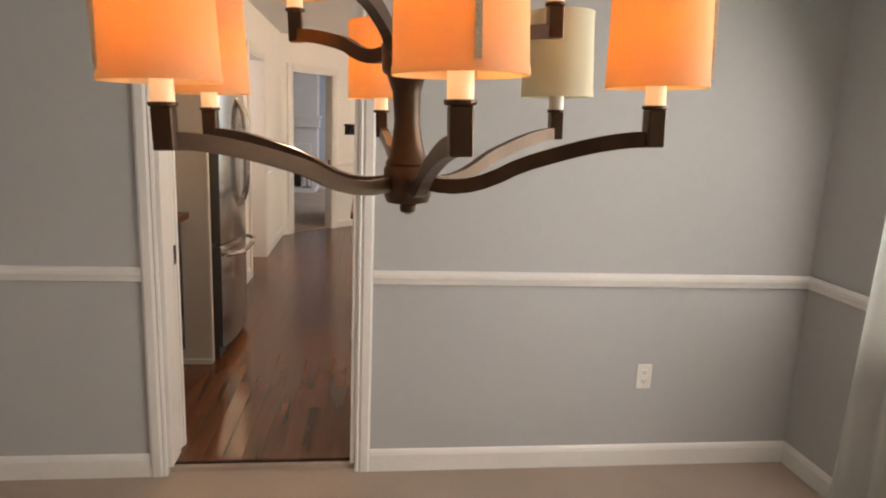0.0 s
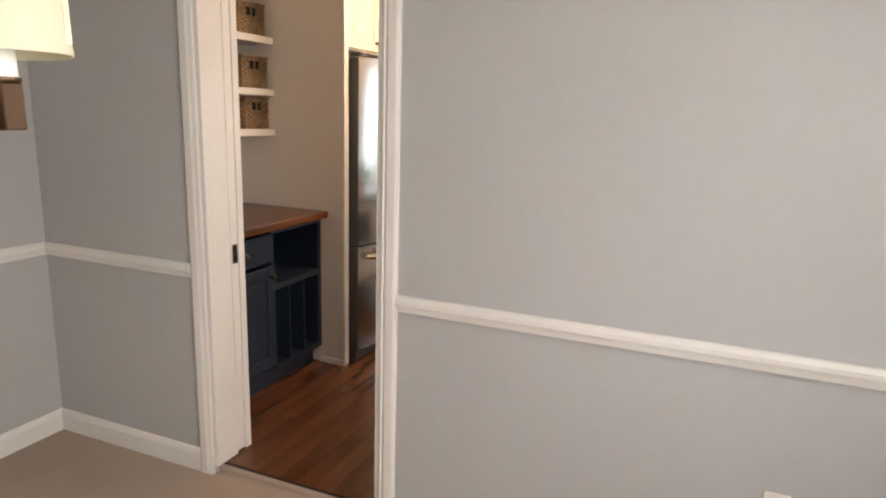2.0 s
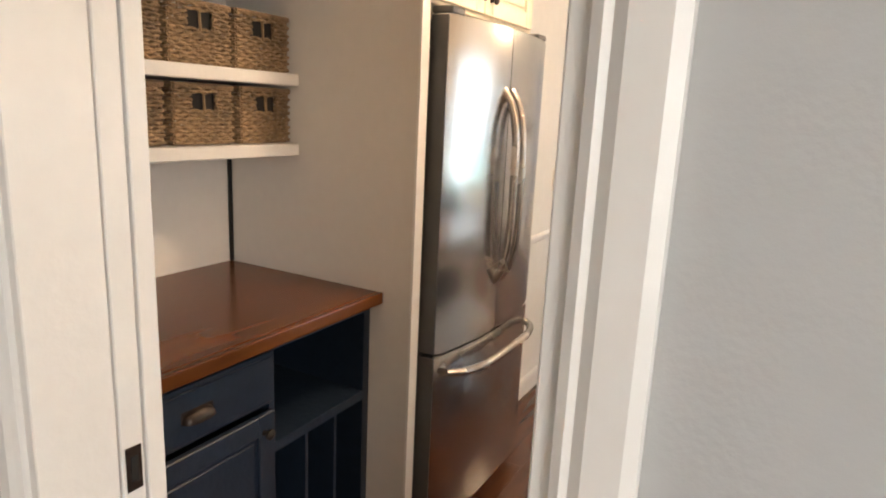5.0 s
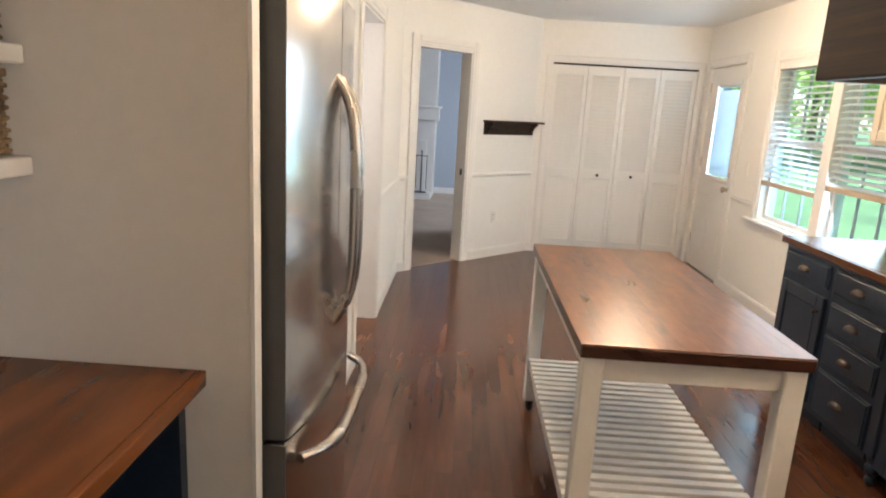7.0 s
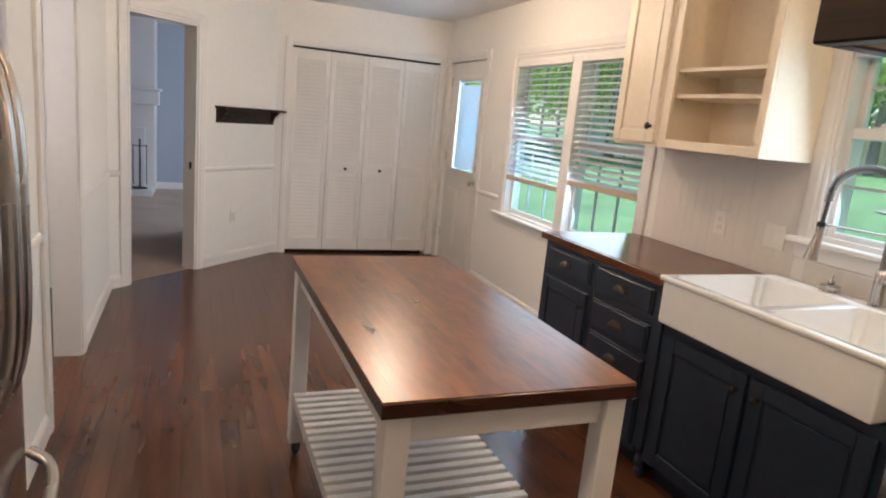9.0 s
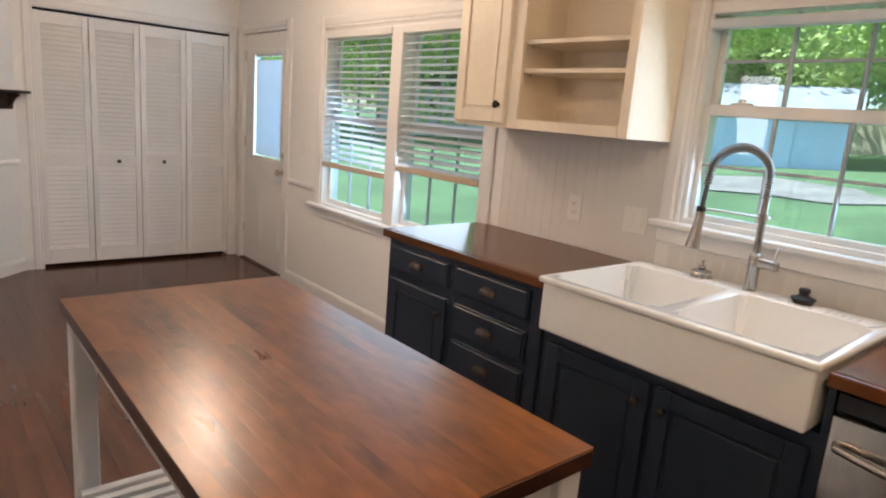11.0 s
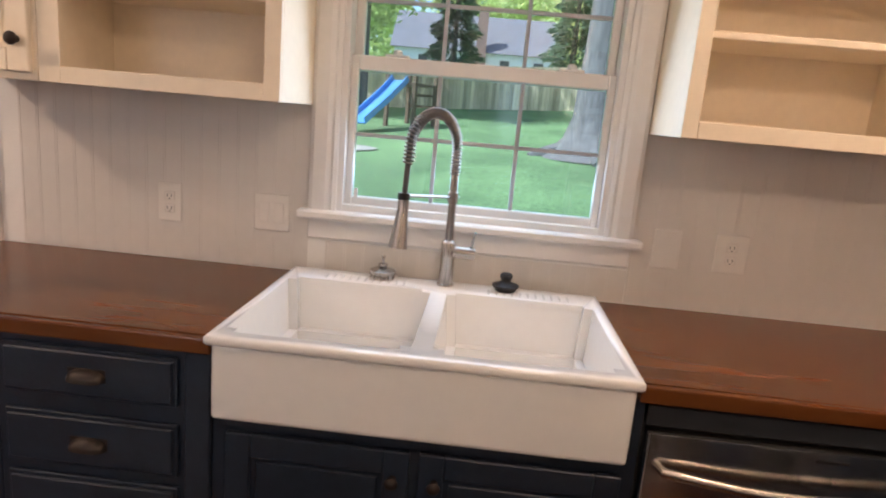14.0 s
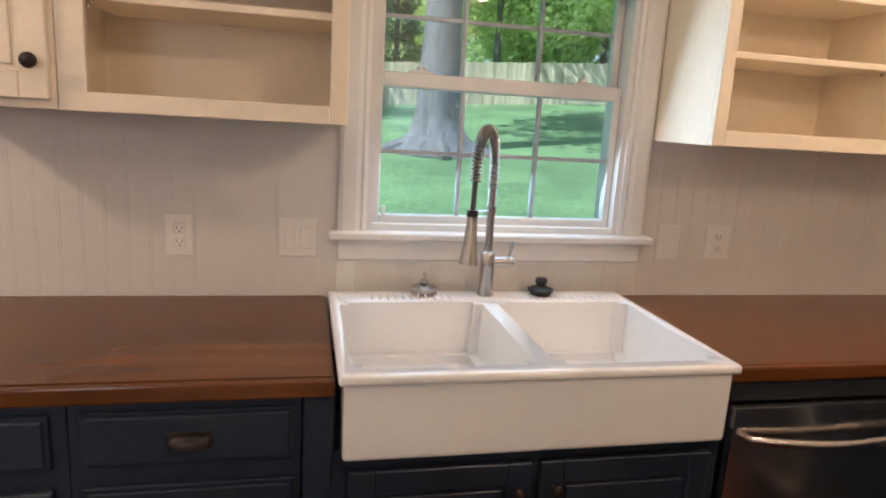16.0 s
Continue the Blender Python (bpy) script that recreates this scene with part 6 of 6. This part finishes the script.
def face_window(b, x0, x1, z0, z1, y=-0.012):
    w = part("window", boxes((x0 - 0.06, x1 + 0.06, y - 0.03, y, z0 - 0.06, z0), (x0 - 0.06, x1 + 0.06, y - 0.03, y, z1, z1 + 0.06), (x0 - 0.06, x0, y - 0.03, y, z0, z1), (x1, x1 + 0.06, y - 0.03, y, z0, z1)), M_WHITESIDE, b)
    part("pane", box(x0, x1, y - 0.012, y - 0.006, z0, z1), M_DARKSIDE, w, "dark window pane")


shed = gabled("garden_shed", "pale blue wooden garden shed with shingle roof", "shed", 16.9, 13.75, -72, 4.2, 2.4, 1.75, 0.68, M_SIDING, roof=M_PALEROOF)
part("door", boxes((1.5, 2.9, -0.04, -0.013, 0.15, 1.5), bevel=0.01), M_SIDING, shed)
for x in (1.45, 2.17, 2.88, -0.0, 4.12):
    part("trim_board", box(x, x + 0.09, -0.05, -0.02 if x in (1.45, 2.17, 2.88) else -0.012, 0.1, 1.56), M_SIDING, shed)
out = gabled("outbuilding", "white garage with small dark window and grey roof", "garage", 17.2, 30.0, -50, 8.0, 5.0, 2.5, 1.0, M_WHITESIDE)
face_window(out, 2.6, 3.0, 1.2, 1.9)
house = gabled("neighbour_house", "white neighbour house with dark purple-grey roof", "house", 80.0, 17.0, -90, 20.0, 10.0, 3.2, 4.4, M_WHITESIDE, 0.5, 4.4)
for x in (3.0, 7.8, 12.9, 17.0):
    face_window(house, x, x + 1.1, 0.9, 2.1)
part("foundation", box(0.02, 19.98, 0.02, 9.98, -5.5, -0.001), M_GRAVEL, house, "grey block foundation")
part("chimney", box(9.9, 11.1, -0.7, -0.02, -5.5, 7.6), M_BRICK, house, "weathered brick chimney")

play = thing("play_set", "timber play set with blue plastic slide", "play set", (17.4, 7.0, ground_z(17.4, 7.0) - 0.03), 62)
own = bmesh.new()
sl = [(0.0, -0.04 + 1.7 * k / 8, 1.25 - 1.15 * (k / 8) ** 0.9) for k in range(9)]
sweep([(x, y, z) for x, y, z in sl], 0, bm=own, flat=(0.5, 0.04))
for sx in (-0.25, 0.25):
    sweep([(x + sx, y, z + 0.08) for x, y, z in sl], 0, bm=own, flat=(0.03, 0.16))
own.transform(pose(0, 0, 0, 0, 0, 0))
part("slide", own, M_BLUEPLASTIC, play, "blue plastic slide")
for x in (-0.45, 0.45):
    for y in (-1.1, -0.1):
        part("post", box(x - 0.05, x + 0.05, y - 0.05, y + 0.05, 0, 1.55), M_TIMBER, play)
part("deck", box(-0.5, 0.5, -1.15, -0.05, 1.15, 1.22), M_TIMBER, play)
for z in (0.3, 0.6, 0.9):
    part("rung", box(-0.45, 0.45, -1.16, -1.11, z, z + 0.07), M_TIMBER, play)

own = bmesh.new()
ring = []
for k in range(40):
    a = 2 * math.pi * k / 40
    r = 1.0 + 0.12 * math.sin(3 * a + 1) + 0.08 * math.sin(7 * a)
    ring.append((13.3 + 1.3 * r * math.cos(a), 9.5 + 2.4 * r * math.sin(a)))
vs = [own.verts.new((x, y, ground_z(x, y) + 0.03)) for x, y in ring]
own.faces.new(vs)
solid("gravel_patch", own, M_GRAVEL, "patch of pale gravel in the lawn", "gravel")
# unseen overhang, added to block sun at the kitchen windows
solid("house_eave", boxes((X2 + 0.02, X2 + 0.5, -2.5, 9.9, 2.46, 2.6)), M_WHITESIDE, "added unseen overhang that keeps sun off the kitchen wall", "eave")
solid("house_roof", boxes((-4.2, X2 + 0.02, -2.5, 14.2, 2.62, 2.8)), M_SHINGLE, "plain roof over the house", "roof")

# ---- beadboard behind the counters ----
bb = thing("beadboard", "white painted beadboard behind the sink counters", "panelling", kind="structure")
for y0, y1, z1 in ((KY0 + 0.012, 4.012, 1.432), (4.016, 5.004, 1.018), (5.008, 6.0, 1.432)):
    first = None
    y = y0
    while y < y1 - 0.056:
        m = Matrix.Translation((0, y, 0))
        if first is None:
            own = box(KX1 - 0.0016, KX1 - 0.0004, 0, 0.0506, 0.9165, z1, 0.0003)
            first = part("bead_board", join(own, box(KX1 - 0.0018, KX1 - 0.0004, 0.0510, 0.0582, 0.9165, z1, 0.0004)), M_BEAD, bb, at=m)
        else:
            again(first, bb, m)
        y += 0.0585

# ---- floor planks ----
random.seed(9)
PWID = 0.083
k = 0
x = -1.70
while x < KX1 - 0.005:
    x1 = min(x + PWID, KX1)
    y = DY1 + 0.046
    ln = random.uniform(0.3, 1.5)
    end = 9.62
    while y < end - 0.01:
        ln = min(ln, end - y)
        if end - y - ln < 0.3:
            ln = end - y
        part("plank", box(x + 0.0004, x1 - 0.0004, y, y + ln - 0.0008, -0.006, 0.0), M_PLANK, floor)
        y += ln
        ln = random.uniform(1.0, 1.6)
    x = x1
for kx in range(6):
    part("plank", box(-2.25 + kx * 0.0915, -2.25 + (kx + 1) * 0.0915 - 0.0008, 4.87, 8.2, -0.006, 0.0), M_PLANK, floor)
